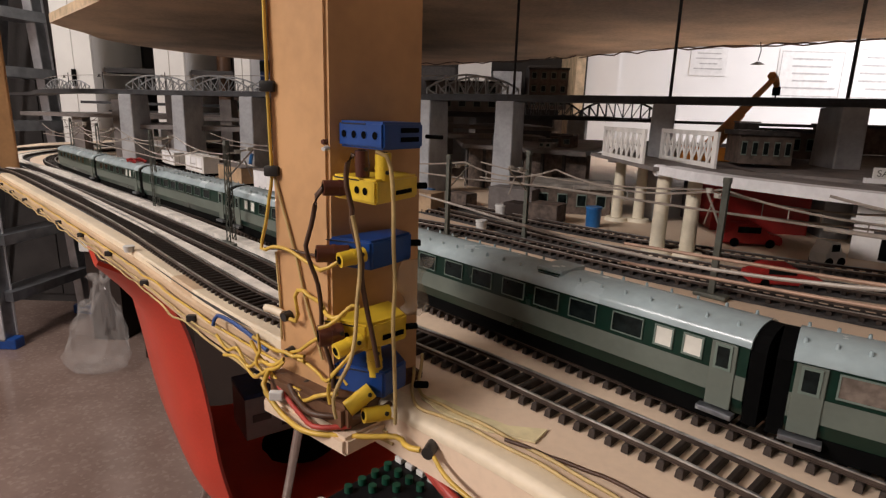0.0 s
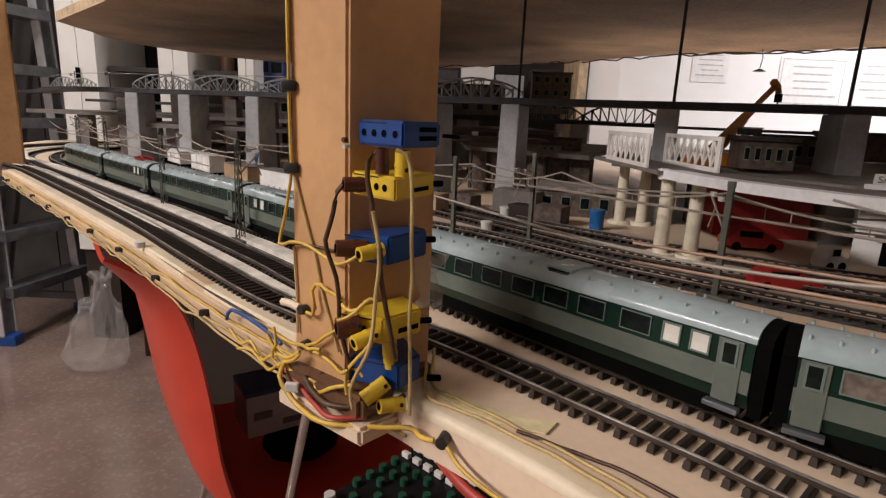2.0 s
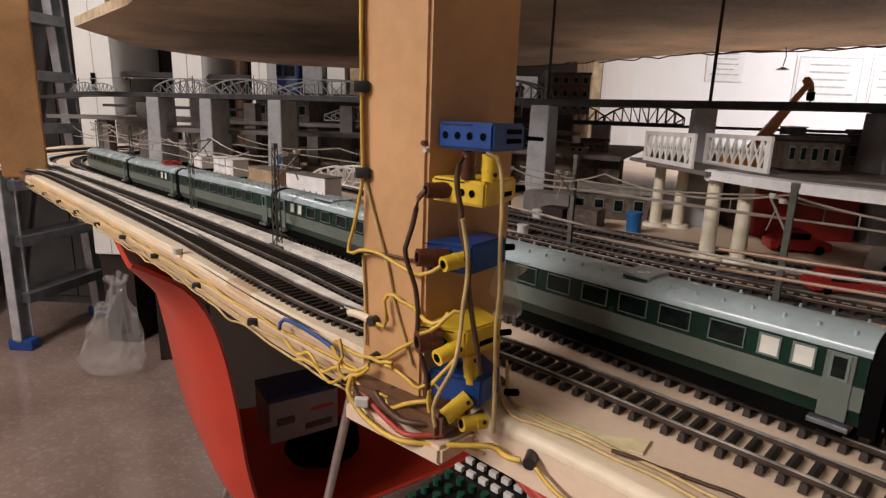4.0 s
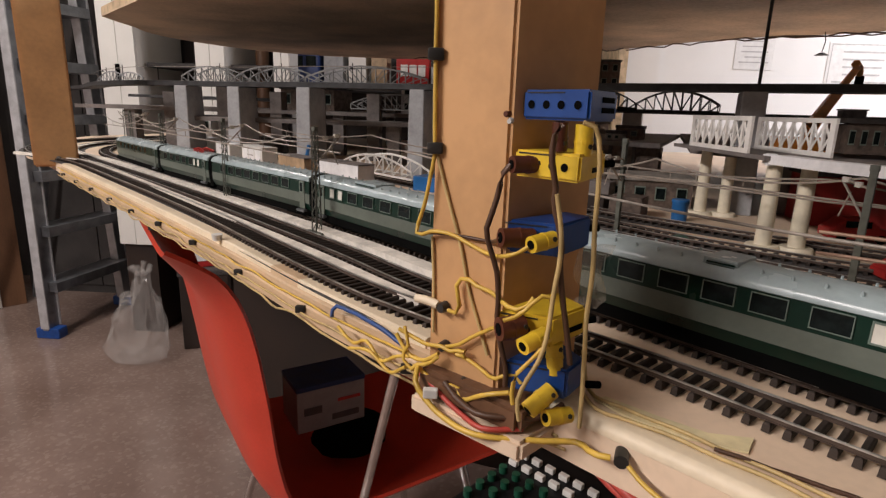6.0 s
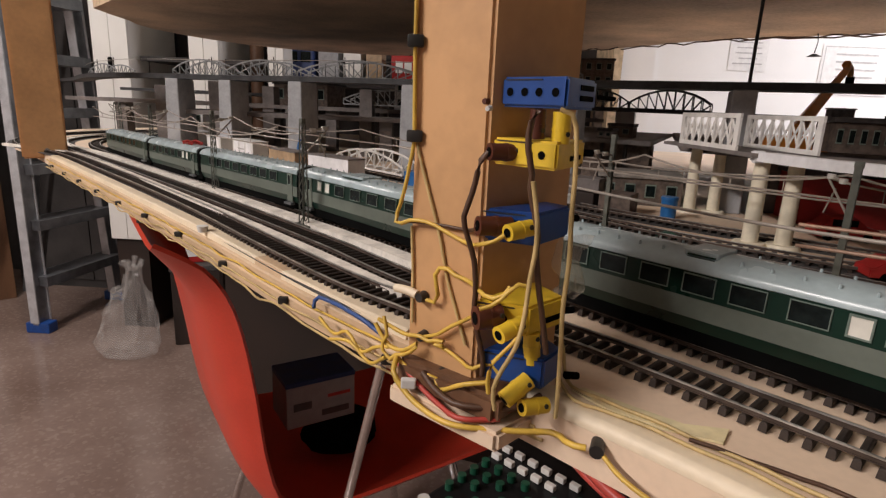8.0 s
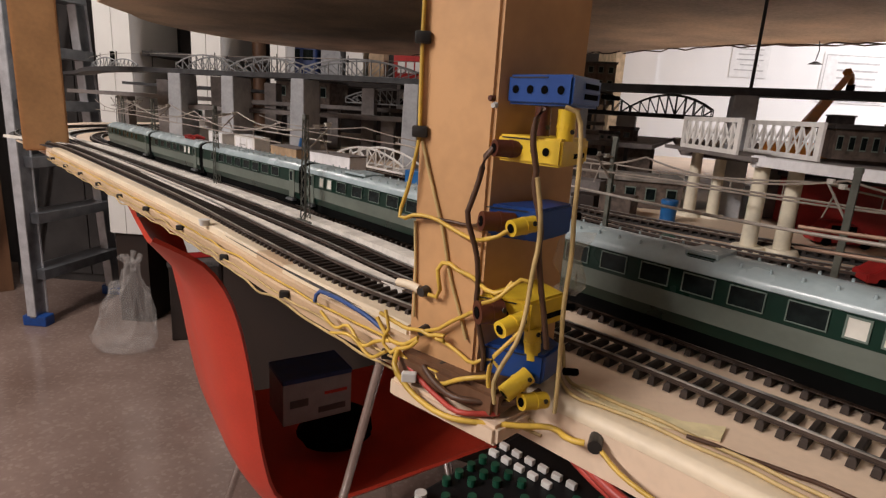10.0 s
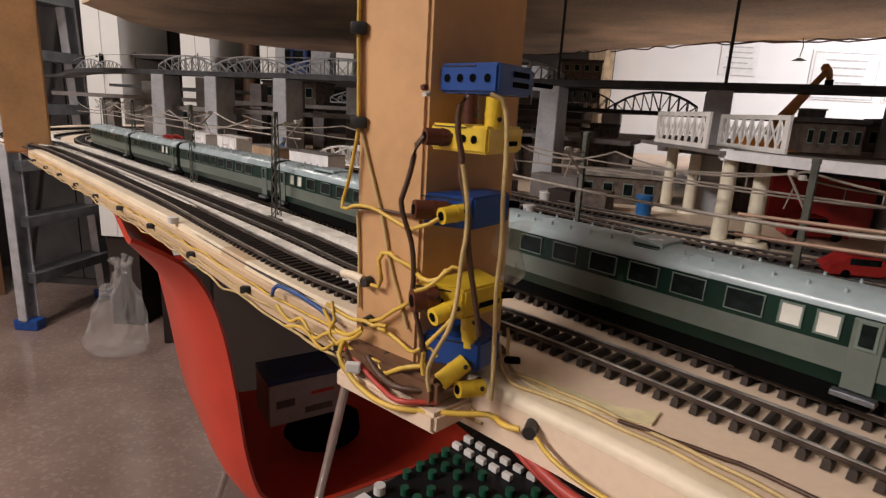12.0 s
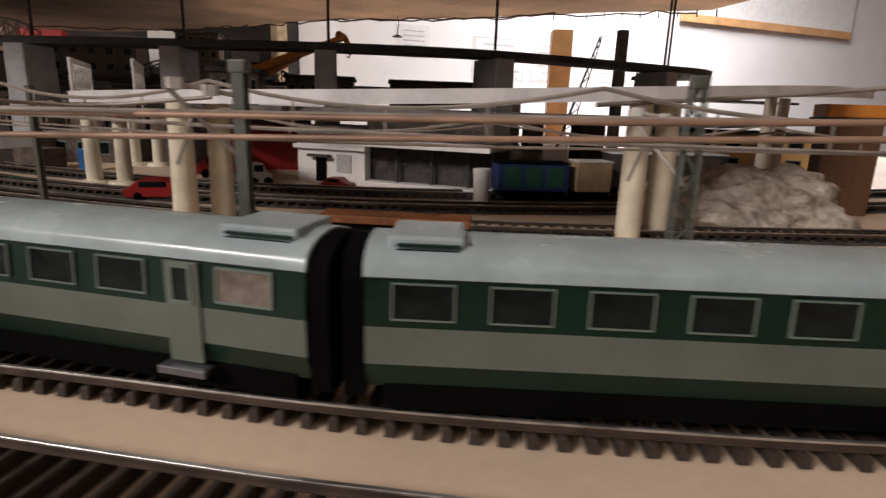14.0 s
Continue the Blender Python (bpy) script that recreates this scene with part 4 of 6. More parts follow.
wire("aged yellow wires lying on the lip", "yelold", [R_(0.044, 0.004, 1.056), Vector((0.0045, 0.2385, 1.0482)), Vector((0.016, 0.2265, 1.0477)), Vector((0.0318, 0.2125, 1.0477)), Vector((0.0452, 0.1998, 1.0477)), Vector((0.0567, 0.1880, 1.0477)), Vector((0.075, 0.167, 1.048)), Vector((0.105, 0.131, 1.0485)), Vector((0.15, 0.079, 1.049))], 0.00075)
wire("aged yellow wires lying on the lip", "yelold", [R_(0.040, 0.003, 1.050), Vector((0.003, 0.2275, 1.0478)), Vector((0.0143, 0.2195, 1.0477)), Vector((0.0296, 0.2062, 1.0477)), Vector((0.0432, 0.1950, 1.0477)), Vector((0.0530, 0.1845, 1.0477)), Vector((0.072, 0.162, 1.0478))], 0.00075)
wire("brown wire lying on the table top", "brownwire", [Vector((0.0379, 0.2040, 1.0480)), Vector((0.0451, 0.1996, 1.0482)), Vector((0.0505, 0.1962, 1.0474)), Vector((0.0585, 0.1915, 1.0472)), Vector((0.0646, 0.1873, 1.0472)), Vector((0.0725, 0.1817, 1.0472)), Vector((0.090, 0.163, 1.0472)), Vector((0.113, 0.135, 1.0475)), Vector((0.123, 0.112, 1.050))], 0.00075)
tagged(smooth(part("cable_clip", tube([(0.123, 0.112, 1.047), (0.124, 0.108, 1.053)], 0.0032, 10), "clip"), 50), "round black cable clip on the lip", "clip", "cable clips")

# wires and clips along the front batten
edge = [Vector((x, y, 0)) for x, y in offset(FRONT, -0.0075)]
long_edge = spline(edge[1:7], 0.011)
for k, (mat, lo, amp) in enumerate((("yelwire", -0.0052, 0.0018), ("yelold", -0.0125, 0.0025), ("yelold", -0.0170, 0.0035))):
    pts = []
    for i, p in enumerate(long_edge[k % 2:]):
        w = noise.noise(Vector((i * 0.35, k * 5.1, 0)))
        pts.append(Vector((p.x, p.y, T + lo + amp * w)) + Vector((-0.7, -0.7, 0)) * (0.0012 * k * 0.5 + 0.001 * abs(w)))
    tagged(smooth(part("wire", tube(wander(pts, 0.0009, 0.008), 0.00075, 5), mat), 80), "slack yellow wire pinned along the front batten", "wire", "wires on the batten")
for i in range(4, len(long_edge), 9):
    p = long_edge[i]
    tagged(smooth(part("cable_clip", box(-0.003, 0.003, -0.002, 0.002, -0.0022, 0.0022, 0.0008, Matrix.Translation((p.x, p.y, T - 0.009 - 0.004 * random.random()))), "clip"), 40), "small dark cable clip on the batten", "clip", "cable clips")
wire("blue wire end on the batten", "bluewire", [Vector((-0.118, 0.318, 1.043)), Vector((-0.117, 0.321, 1.0480)), Vector((-0.105, 0.311, 1.0488)), Vector((-0.088, 0.293, 1.0482)), Vector((-0.075, 0.282, 1.045))], 0.0012)
for pts in ([(-0.112, 0.308, 1.042), (-0.102, 0.297, 1.038), (-0.094, 0.289, 1.043), (-0.085, 0.279, 1.037), (-0.076, 0.270, 1.044), (-0.068, 0.262, 1.048)], [(-0.104, 0.297, 1.035), (-0.092, 0.284, 1.040), (-0.080, 0.274, 1.034), (-0.070, 0.262, 1.043)]):
    wire("slack yellow wire beside the post foot", "yelwire", [Vector(p) for p in pts], 0.0009, 0.0008)
tagged(smooth(part("nail_head", tube([(-0.246, 0.462, T + 0.001), (-0.246, 0.462, T + 0.006)], 0.0035, 10, 0.0045), "white"), 50), "small pale peg on the batten", "peg")

tagged(part("tape_strip", prism([(0.0050, 0.2350), (0.0152, 0.2225), (0.0315, 0.2112), (0.0490, 0.2044), (0.0549, 0.2133), (0.0401, 0.2150), (0.0256, 0.2250), (0.0100, 0.2375)], T + 0.0003, T + 0.0011), "masktape"), "crinkled pale yellow tape lying on the table top", "tape")

# ---------------------------------------------------------------- catenary masts and wires
def lattice_mast(label, x, y, rz, h, w=0.0036, base=0.011, arm=None, solid=False):
    root = thing("catenary_mast", label, "mast", "catenary masts", (x, y, T), rz)
    if solid:
        bm = bmesh.new()
        for x0, x1, y0, y1 in ((-0.0020, 0.0020, -0.0017, -0.0009), (-0.0020, 0.0020, 0.0009, 0.0017), (-0.0007, 0.0007, -0.0009, 0.0009)):
            add_box(bm, x0, x1, y0, y1, 0.003, h)
        part("pole", bm, "mast", root, "slim grey rolled-steel pole")
    else:
        for sx in (-1, 1):
            for sy in (-1, 1):
                part("leg", tube([(sx * w, sy * w * 0.7, 0.003), (sx * w * 0.55, sy * w * 0.4, h)], 0.00075, 4, 0.0006), "mast", root)
        n = 11
        bm = bmesh.new()
        for sy in (-1, 1):
            for k in range(n):
                a, b = k / n, (k + 1) / n
                wa, wb = w * (1 - 0.45 * a), w * (1 - 0.45 * b)
                s = 1 if k % 2 else -1
                add_tube(bm, [(s * wa, sy * wa * 0.7, 0.003 + h * a), (-s * wb, sy * wb * 0.7, 0.003 + h * b)], 0.0005, 4)
        part("bracing", bm, "mast", root)["kind"] = "stuff"
    part("base_plate", box(-base, base, -0.005, 0.005, 0.0004, 0.0034, 0.0008), "mast", root, "grey-green base plate")
    part("cap", box(-w * 0.7, w * 0.7, -w * 0.5, w * 0.5, h - 0.001, h + 0.003, 0.0005), "mast", root)
    if arm:
        ax, ay, az = arm
        bm = bmesh.new()
        add_tube(bm, [(0, 0, az), (ax, ay, az + 0.004)], 0.0008, 5)
        add_tube(bm, [(0, 0, az - 0.020), (ax, ay, az + 0.003)], 0.0008, 5)
        add_tube(bm, [(ax * 0.62, ay * 0.62, az - 0.004), (ax * 0.9, ay * 0.9, az - 0.021)], 0.0006, 5)
        part("bracket_arm", bm, "wire", root, "grey bracket arm")
        for f in (0.35, 0.8):
            for k in range(3):
                part("insulator", tube([(ax * (f + k * 0.05), ay * (f + k * 0.05), az + 0.004 * f - 0.0015), (ax * (f + k * 0.05), ay * (f + k * 0.05), az + 0.004 * f + 0.0018)], 0.0016, 8), "insul", root)
    return root


F1, F2, F3, F4 = (-0.176, 0.500), (-0.324, 0.660), (-0.497, 0.842), (-0.63, 0.985)
for (x, y) in (F1, F2, F3, F4):
    lattice_mast("slim grey-green lattice mast between the tracks", x, y, -45, 0.088, arm=(0.0, 0.024, 0.080))
front_mast = lattice_mast("grey-green lattice mast on a green base in front", 0.176, 0.090, -38, 0.096, 0.0038, 0.014, arm=(0.012, 0.042, 0.083))
front_mast.matrix_basis = Matrix.Translation((0.176, 0.090, T + 0.0006)) @ Matrix.Rotation(0.06, 4, Vector((-0.15, -0.99, 0))) @ Matrix.Rotation(math.radians(-38), 4, "Z")
lattice_mast("slim grey mast behind the train", 0.014, 0.560, -45, 0.078, arm=(0, 0.03, 0.068), solid=True)
lattice_mast("slim grey mast behind the train", 0.088, 0.545, -45, 0.085, arm=(0, -0.03, 0.070), solid=True)
lattice_mast("grey-green mast behind the train", 0.1985, 0.392, -45, 0.080, arm=(-0.02, 0.02, 0.068), solid=True)
lattice_mast("grey-green mast behind the motor coach", 0.322, 0.128, -32, 0.086, 0.004, arm=(-0.018, -0.012, 0.078), solid=True)
lattice_mast("grey-green mast beside the plaster rock", 0.458, 0.079, -25, 0.086, 0.004, arm=(-0.016, 0.020, 0.074))
lattice_mast("grey mast on the far curve", -0.80, 1.24, -60, 0.085, arm=(0.0, 0.03, 0.075))
lattice_mast("grey mast on the far curve", -0.90, 1.46, -90, 0.085, arm=(0.0, 0.03, 0.075))
lattice_mast("grey mast on the far curve", -0.72, 1.36, -70, 0.085, arm=(0.0, 0.03, 0.075))


def catenary(label, pts, sag, z_low, z_high, r=0.0007):
    root = thing("catenary_wire", label, "wire", "overhead wires")
    low, high, drops = [], [], bmesh.new()
    for a, b in zip(pts, pts[1:]):
        for k in range(12):
            t = k / 12
            x, y = a[0] + (b[0] - a[0]) * t, a[1] + (b[1] - a[1]) * t
            zh = z_high - sag * 4 * t * (1 - t)
            low.append(Vector((x, y, z_low)))
            high.append(Vector((x, y, zh)))
            if k in (3, 6, 9):
                add_tube(drops, [(x, y, z_low), (x, y, zh)], r * 0.6, 4)
    low.append(Vector((*pts[-1], z_low)))
    high.append(Vector((*pts[-1], z_high)))
    part("contact_wire", tube(low, r, 5), "wire", root)
    part("messenger_wire", tube(high, r, 5), "wire", root)
    part("dropper", drops, "wire", root)["kind"] = "stuff"
    return root


catenary("grey catenary over the train track", [(-0.90, 1.5), (-0.80, 1.22), (-0.63, 1.0), (-0.48, 0.860), (-0.305, 0.675), (-0.158, 0.515)], 0.012, 1.115, 1.131)
catenary("grey catenary over the front track", [(-0.66, 0.96), (-0.515, 0.83), (-0.34, 0.645), (-0.192, 0.485)], 0.012, 1.114, 1.130, 0.0006)
catenary("grey catenary running past the lattice masts", [(-0.42, 1.05), (-0.18, 0.78), (0.03, 0.575), (0.11, 0.525), (0.205, 0.41), (0.318, 0.28), (0.45, 0.215), (0.62, 0.19), (0.9, 0.13)], 0.010, 1.1030, 1.119, 0.0008)
catenary("grey catenary above the motor coach", [(0.205, 0.30), (0.312, 0.178), (0.428, 0.087), (0.56, 0.03), (0.8, -0.05)], 0.008, 1.1130, 1.130, 0.0008)
catenary("grey catenary above the rear siding", [(0.05, 0.66), (0.22, 0.46), (0.34, 0.37), (0.5, 0.31), (0.75, 0.28), (1.1, 0.26)], 0.008, 1.096, 1.113, 0.0008)
for pts in ([(0.196, 0.13, 1.128), (0.255, 0.20, 1.119), (0.315, 0.17, 1.124)], [(0.196, 0.13, 1.127), (0.10, 0.22, 1.113), (0.0, 0.40, 1.109), (-0.11, 0.53, 1.118)], [(0.196, 0.13, 1.118), (0.27, 0.10, 1.119), (0.36, 0.09, 1.120), (0.5, 0.02, 1.123)], [(0.424, 0.085, 1.125), (0.50, 0.075, 1.131), (0.62, 0.035, 1.143), (0.9, -0.02, 1.16)]):
    tagged(smooth(part("overhead_wire", tube(spline([Vector(p) for p in pts], 0.02), 0.0008, 6), "wire"), 80), "slack grey overhead wire between masts", "wire", "overhead wires")

def rise(x, heights):
    """Height of a wire by its place along the line."""
    xs = (0.09, 0.24, 0.40, 0.60, 1.30)
    for k in range(4):
        if x <= xs[k + 1]:
            return heights[k] + (heights[k + 1] - heights[k]) * (x - xs[k]) / (xs[k + 1] - xs[k])
    return heights[-1]


for dx, dy, hs in ((0.002, 0.003, (1.1110, 1.1176, 1.1206, 1.128, 1.130)), (0.001, 0.001, (1.1030, 1.1115, 1.1169, 1.125, 1.127))):
    ln = [p for p in spline([Vector((a, b, 0)) for a, b in TRAIN], 0.02) if p.x > 0.09 and p.y < 0.3]
    tagged(smooth(part("contact_wire", tube([Vector((p.x + dx, p.y + dy, rise(p.x, hs))) for p in ln], 0.0008, 6), "copper"), 80), "brown copper contact wire above the train", "wire", "overhead wires")

# ---------------------------------------------------------------- grey viaduct
PIERS = [(-0.605, 1.115), (-0.490, 1.090), (-0.338, 1.015), (-0.138, 0.960), (-0.022, 0.872), (0.088, 0.800), (0.264, 0.708), (0.428, 0.630), (0.628, 0.585), (0.905, 0.612)]
DECK = [(-1.5, 2.02), (-1.19, 1.70), (-0.92, 1.36), (-0.74, 1.19)] + [(x + 0.012, y + 0.012) for x, y in PIERS] + [(0.985, 0.635), (1.03, 0.67), (1.06, 0.74), (1.02, 0.83)]
viaduct = thing("viaduct", "dark model railway viaduct on grey rectangular piers", "bridge")
dl = spline([Vector((x, y, 0)) for x, y in DECK], 0.03)
part("deck", sweep(bmesh.new(), dl, [(-0.022, 1.184), (-0.022, 1.1905), (0.022, 1.1905), (0.022, 1.184)]), "deck", viaduct, "blackened deck")
part("deck_kerb", sweep(bmesh.new(), dl, [(-0.0225, 1.1905), (-0.0225, 1.1925), (-0.0195, 1.1925), (-0.0195, 1.1905)]), "deck", viaduct)
for i, (x, y) in enumerate(PIERS):
    a, b = Vector(PIERS[max(i - 1, 0)]), Vector(PIERS[min(i + 1, len(PIERS) - 1)])
    ang = math.degrees(math.atan2(b.y - a.y, b.x - a.x))
    bm = bmesh.new()
    w, d = 0.0125, 0.028
    lo = [(-w, -d), (w, -d), (w, d), (-w, d)]
    v0 = [bm.verts.new((u * 1.12, v * 1.12, T)) for u, v in lo]
    v1 = [bm.verts.new((u, v, 1.1838)) for u, v in lo]
    for k in range(4):
        bm.faces.new((v0[k], v0[(k + 1) % 4], v1[(k + 1) % 4], v1[k]))
    bm.faces.new(v1)
    bm.faces.new(v0[::-1])
    bmesh.ops.recalc_face_normals(bm, faces=bm.faces[:])
    bmesh.ops.bevel(bm, geom=bm.edges[:], offset=0.0012, segments=1, affect="EDGES")
    part("pier", bm, "concrete", viaduct, "grey painted pier", pose(x + 0.008, y + 0.014, 0, 0, 0, ang + 8))


def bow_truss(label, a, b, z, mat, h=0.026, half=0.017, n=8, r=0.0011):
    a, b = Vector((*a, 0)), Vector((*b, 0))
    L = (b - a).length
    root = thing("truss_bridge", label, "bridge", "truss bridges", (a.x, a.y, z), math.degrees(math.atan2((b - a).y, (b - a).x)))
    for s in (-half, half):
        top = [(L * k / n, s, 0.002 + h * math.sin(math.pi * (0.06 + 0.88 * k / n)) ** 0.7) for k in range(n + 1)]
        part("bow_chord", tube(top, r * 1.3, 5), mat, root)
        part("lower_chord", tube([(0, s, 0.001), (L, s, 0.001)], r * 1.2, 5), mat, root)
        for k in range(n + 1):
            part("hanger", tube([(L * k / n, s, 0.001), top[k]], r, 4), mat, root)
            if k < n:
                p = ((L * k / n, s, 0.001), top[k + 1]) if k >= n / 2 else (top[k], (L * (k + 1) / n, s, 0.001))
                part("diagonal", tube(p, r * 0.8, 4), mat, root)
    for k in range(1, n):
        part("cross_beam", tube([(L * k / n, -half, 0.001), (L * k / n, half, 0.001)], r, 4), mat, root)
    return root


sh = lambda p: (p[0] + 0.010, p[1] + 0.012)
for a, b in ((PIERS[0], PIERS[1]), (PIERS[1], PIERS[2]), (PIERS[2], PIERS[3]), (PIERS[4], PIERS[5])):
    bow_truss("grey bow truss on the viaduct deck", sh(a), sh(b), 1.1906, "truss")
bow_truss("grey bow truss on the lower level", (-0.30, 1.25), (-0.10, 1.20), 1.150, "truss", 0.03)
bow_truss("grey bow truss far along the viaduct", (-0.95, 1.42), (-0.75, 1.21), 1.1906, "truss", 0.022)
for k in range(2):
    bow_truss("black bow truss behind the platform", (0.150 + 0.160 * k, 1.382 - 0.049 * k), (0.308 + 0.160 * k, 1.334 - 0.049 * k), 1.1665, "blacktruss", 0.040, 0.02, 9, 0.0013)
low = thing("rear_viaduct", "black rear viaduct deck on grey piers", "bridge")
part("deck", sweep(bmesh.new(), spline([Vector(p) for p in ((-0.2, 1.52, 0), (0.2, 1.37, 0), (0.7, 1.21, 0), (1.3, 1.06, 0), (1.7, 1.0, 0))], 0.05), [(-0.03, 1.160), (-0.03, 1.166), (0.03, 1.166), (0.03, 1.160)]), "deck", low)
for x, y in ((0.05, 1.43), (0.305, 1.335), (0.95, 1.15), (1.3, 1.06)):
    part("pier", box(-0.020, 0.020, -0.03, 0.03, T, 1.1598, 0.002), "concrete", low, "", pose(x, y, 0, 0, 0, -18))

for x, y in ((0.279, 0.725), (0.440, 0.648), (0.640, 0.605), (0.925, 0.625), (0.945, 0.64), (0.10, 0.82)):
    tagged(smooth(part("threaded_rod", tube([(x, y, 1.1905), (x, y, 1.26), (x, y, UP)], 0.0019, 8), "rod"), 60), "black threaded rod holding the upper shelf", "rod", "hanger rods")
# small masts and wire along the upper deck
for p in dl[30:62:5]:
    m = thing("small_mast", "thin dark mast on the viaduct deck", "mast", "viaduct masts", (p.x, p.y + 0.015, 1.1905))
    part("pole", tube([(0, 0, 0), (0, 0, 0.036)], 0.0009, 5), "rod", m)
    part("arm", tube([(0, 0, 0.030), (0.001, -0.016, 0.030)], 0.0007, 5), "rod", m)
    part("bell_insulator", tube([(0.001, -0.014, 0.0255), (0.001, -0.014, 0.029)], 0.0032, 8, 0.0008), "rod", m)
tagged(part("overhead_wire", tube([Vector((p.x, p.y, 1.2195)) for p in dl[24:66]], 0.0006, 4), "wire"), "thin overhead wire above the viaduct", "wire", "overhead wires")

# ---------------------------------------------------------------- white platform on cream columns
PFRONT = [(0.197, 0.521, 0), (0.208, 0.46, 0), (0.226, 0.405, 0.0005), (0.252, 0.355, 0.001), (0.288, 0.305, 0.002), (0.36, 0.25, 0.004), (0.46, 0.212, 0.008), (0.56, 0.196, 0.013), (0.70, 0.220, 0.020), (0.83, 0.275, 0.0245), (0.91, 0.315, 0.0265)]
pl = spline([Vector(p) for p in PFRONT], 0.02)
platform = thing("platform", "pale grey curved platform deck with a white front edge", "platform")
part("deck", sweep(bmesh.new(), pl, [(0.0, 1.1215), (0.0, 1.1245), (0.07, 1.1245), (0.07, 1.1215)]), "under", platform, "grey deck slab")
part("front_edge", sweep(bmesh.new(), pl, [(-0.002, 1.1185), (-0.002, 1.1262), (0.0, 1.1262), (0.0, 1.1185)]), "platform", platform, "pale grey front edge")
part("paving", sweep(bmesh.new(), pl, [(0.0002, 1.1247), (0.0002, 1.1255), (0.022, 1.1255), (0.022, 1.1247)]), "platform", platform, "pale paving strip")
part("edge_joint", box(-0.004, 0.004, -0.004, 0.002, 1.117, 1.127, 0.001), "platform", platform, "", pose(0.199, 0.516, 0))


def column_pair(label, pts, r, base=True, rise_=0.0):
    for x, y in pts:
        root = thing("column", label, "column", "cream columns", (x, y, T))
        bm = bmesh.new()
        bmesh.ops.create_cone(bm, cap_ends=True, segments=20, radius1=r * 1.06, radius2=r * 0.94, depth=1.1195 - T + rise_, matrix=Matrix.Translation((0, 0, (1.1195 - T + rise_) / 2)))
        smooth(part("shaft", bm, "cream", root), 40)
        if base:
            bm = bmesh.new()
            bmesh.ops.create_cone(bm, cap_ends=True, segments=20, radius1=r * 2.3, radius2=r * 2.0, depth=0.004, matrix=Matrix.Translation((0, 0, 0.002)))
            smooth(part("base", bm, "cream", root), 40)


column_pair("cream round column with a flat base under the platform", [(0.206, 0.520), (0.231, 0.514)], 0.0064)
column_pair("cream round column with a flat base under the platform", [(0.218, 0.690), (0.243, 0.686)], 0.0062)
column_pair("cream round column standing behind the train", [(0.293, 0.302), (0.314, 0.314)], 0.0070, False, 0.0018)
column_pair("cream round column standing behind the train", [(0.549, 0.214), (0.575, 0.219)], 0.0074, False, 0.0135)
column_pair("cream round column under the far platform end", [(0.80, 0.335), (0.83, 0.345)], 0.0055, False, 0.0235)

# lattice bridge
lat = thing("lattice_bridge", "warm white footbridge with lattice parapets", "bridge")
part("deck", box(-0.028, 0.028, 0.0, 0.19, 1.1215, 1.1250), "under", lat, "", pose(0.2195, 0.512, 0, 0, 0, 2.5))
for s, y0, y1 in ((-1, 0.03, 0.150), (1, 0.0, 0.118)):
    par = new("parapet")
    par.parent = lat
    par.matrix_basis = pose(0.2195, 0.512, 0, 0, 0, 2.5)
    bm = bmesh.new()
    x = s * 0.026
    for z0, z1 in ((1.1250, 1.1290), (1.1525, 1.1565)):
        add_box(bm, x - 0.0012, x + 0.0012, y0, y1, z0, z1)
    n = 8
    step = (y1 - y0) / n
    for k in range(n + 1):
        w = 0.0035 if k in (0, n) else 0.0014
        yy = min(max(y0 + k * step, y0 + w), y1 - w)
        add_box(bm, x - 0.0011, x + 0.0011, yy - w, yy + w, 1.1290, 1.1525)
        if k < n:
            yy = y0 + k * step
            for c in ((yy, yy + step), (yy + step, yy)):
                add_tube(bm, [(x, c[0], 1.1292), (x, c[1], 1.1523)], 0.0010, 4)
    ob = part("lattice_panel", bm, "lattice", par)

# ---------------------------------------------------------------- model vehicles and buildings
def wagon(label, x, y, rz, l, w, h, body, roof=None, panel=None, z=RAIL):
    root = thing("goods_wagon", label, "model wagon", "model wagons", (x, y, z), rz)
    part("body", box(-l / 2, l / 2, -w / 2, w / 2, 0.007, 0.007 + h, 0.0008), body, root)
    if roof:
        part("roof", box(-l / 2 - 0.0008, l / 2 + 0.0008, -w / 2 - 0.0006, w / 2 + 0.0006, 0.007 + h + 0.0001, 0.0085 + h, 0.0006), roof, root)
    if panel:
        for k in (-1, 0, 1):
            part("side_panel", box(k * l * 0.3 - l * 0.12, k * l * 0.3 + l * 0.12, -w / 2 - 0.0006, -w / 2 - 0.00005, 0.010, 0.005 + h, 0.0002), panel, root)
    part("underframe", box(-l / 2 + 0.002, l / 2 - 0.002, -w / 2 + 0.002, w / 2 - 0.002, 0.003, 0.0069), "black", root)
    for wx in (-l * 0.33, l * 0.33):
        for sy in (-1, 1):
            bm = bmesh.new()
            cyl(bm, 0.0048, -0.001, 0.001, pose(wx, sy * 0.0085, 0.0049, 90))
            part("wheel", bm, "black", root)
    return root


def along(pts, x):
    line = spline([Vector((a, b, 0)) for a, b in pts], 0.004)
    i = min(range(len(line)), key=lambda k: abs(line[k].x - x))
    d = line[min(i + 2, len(line) - 1)] - line[max(i - 2, 0)]
    return line[i].x, line[i].y, math.degrees(math.atan2(d.y, d.x))


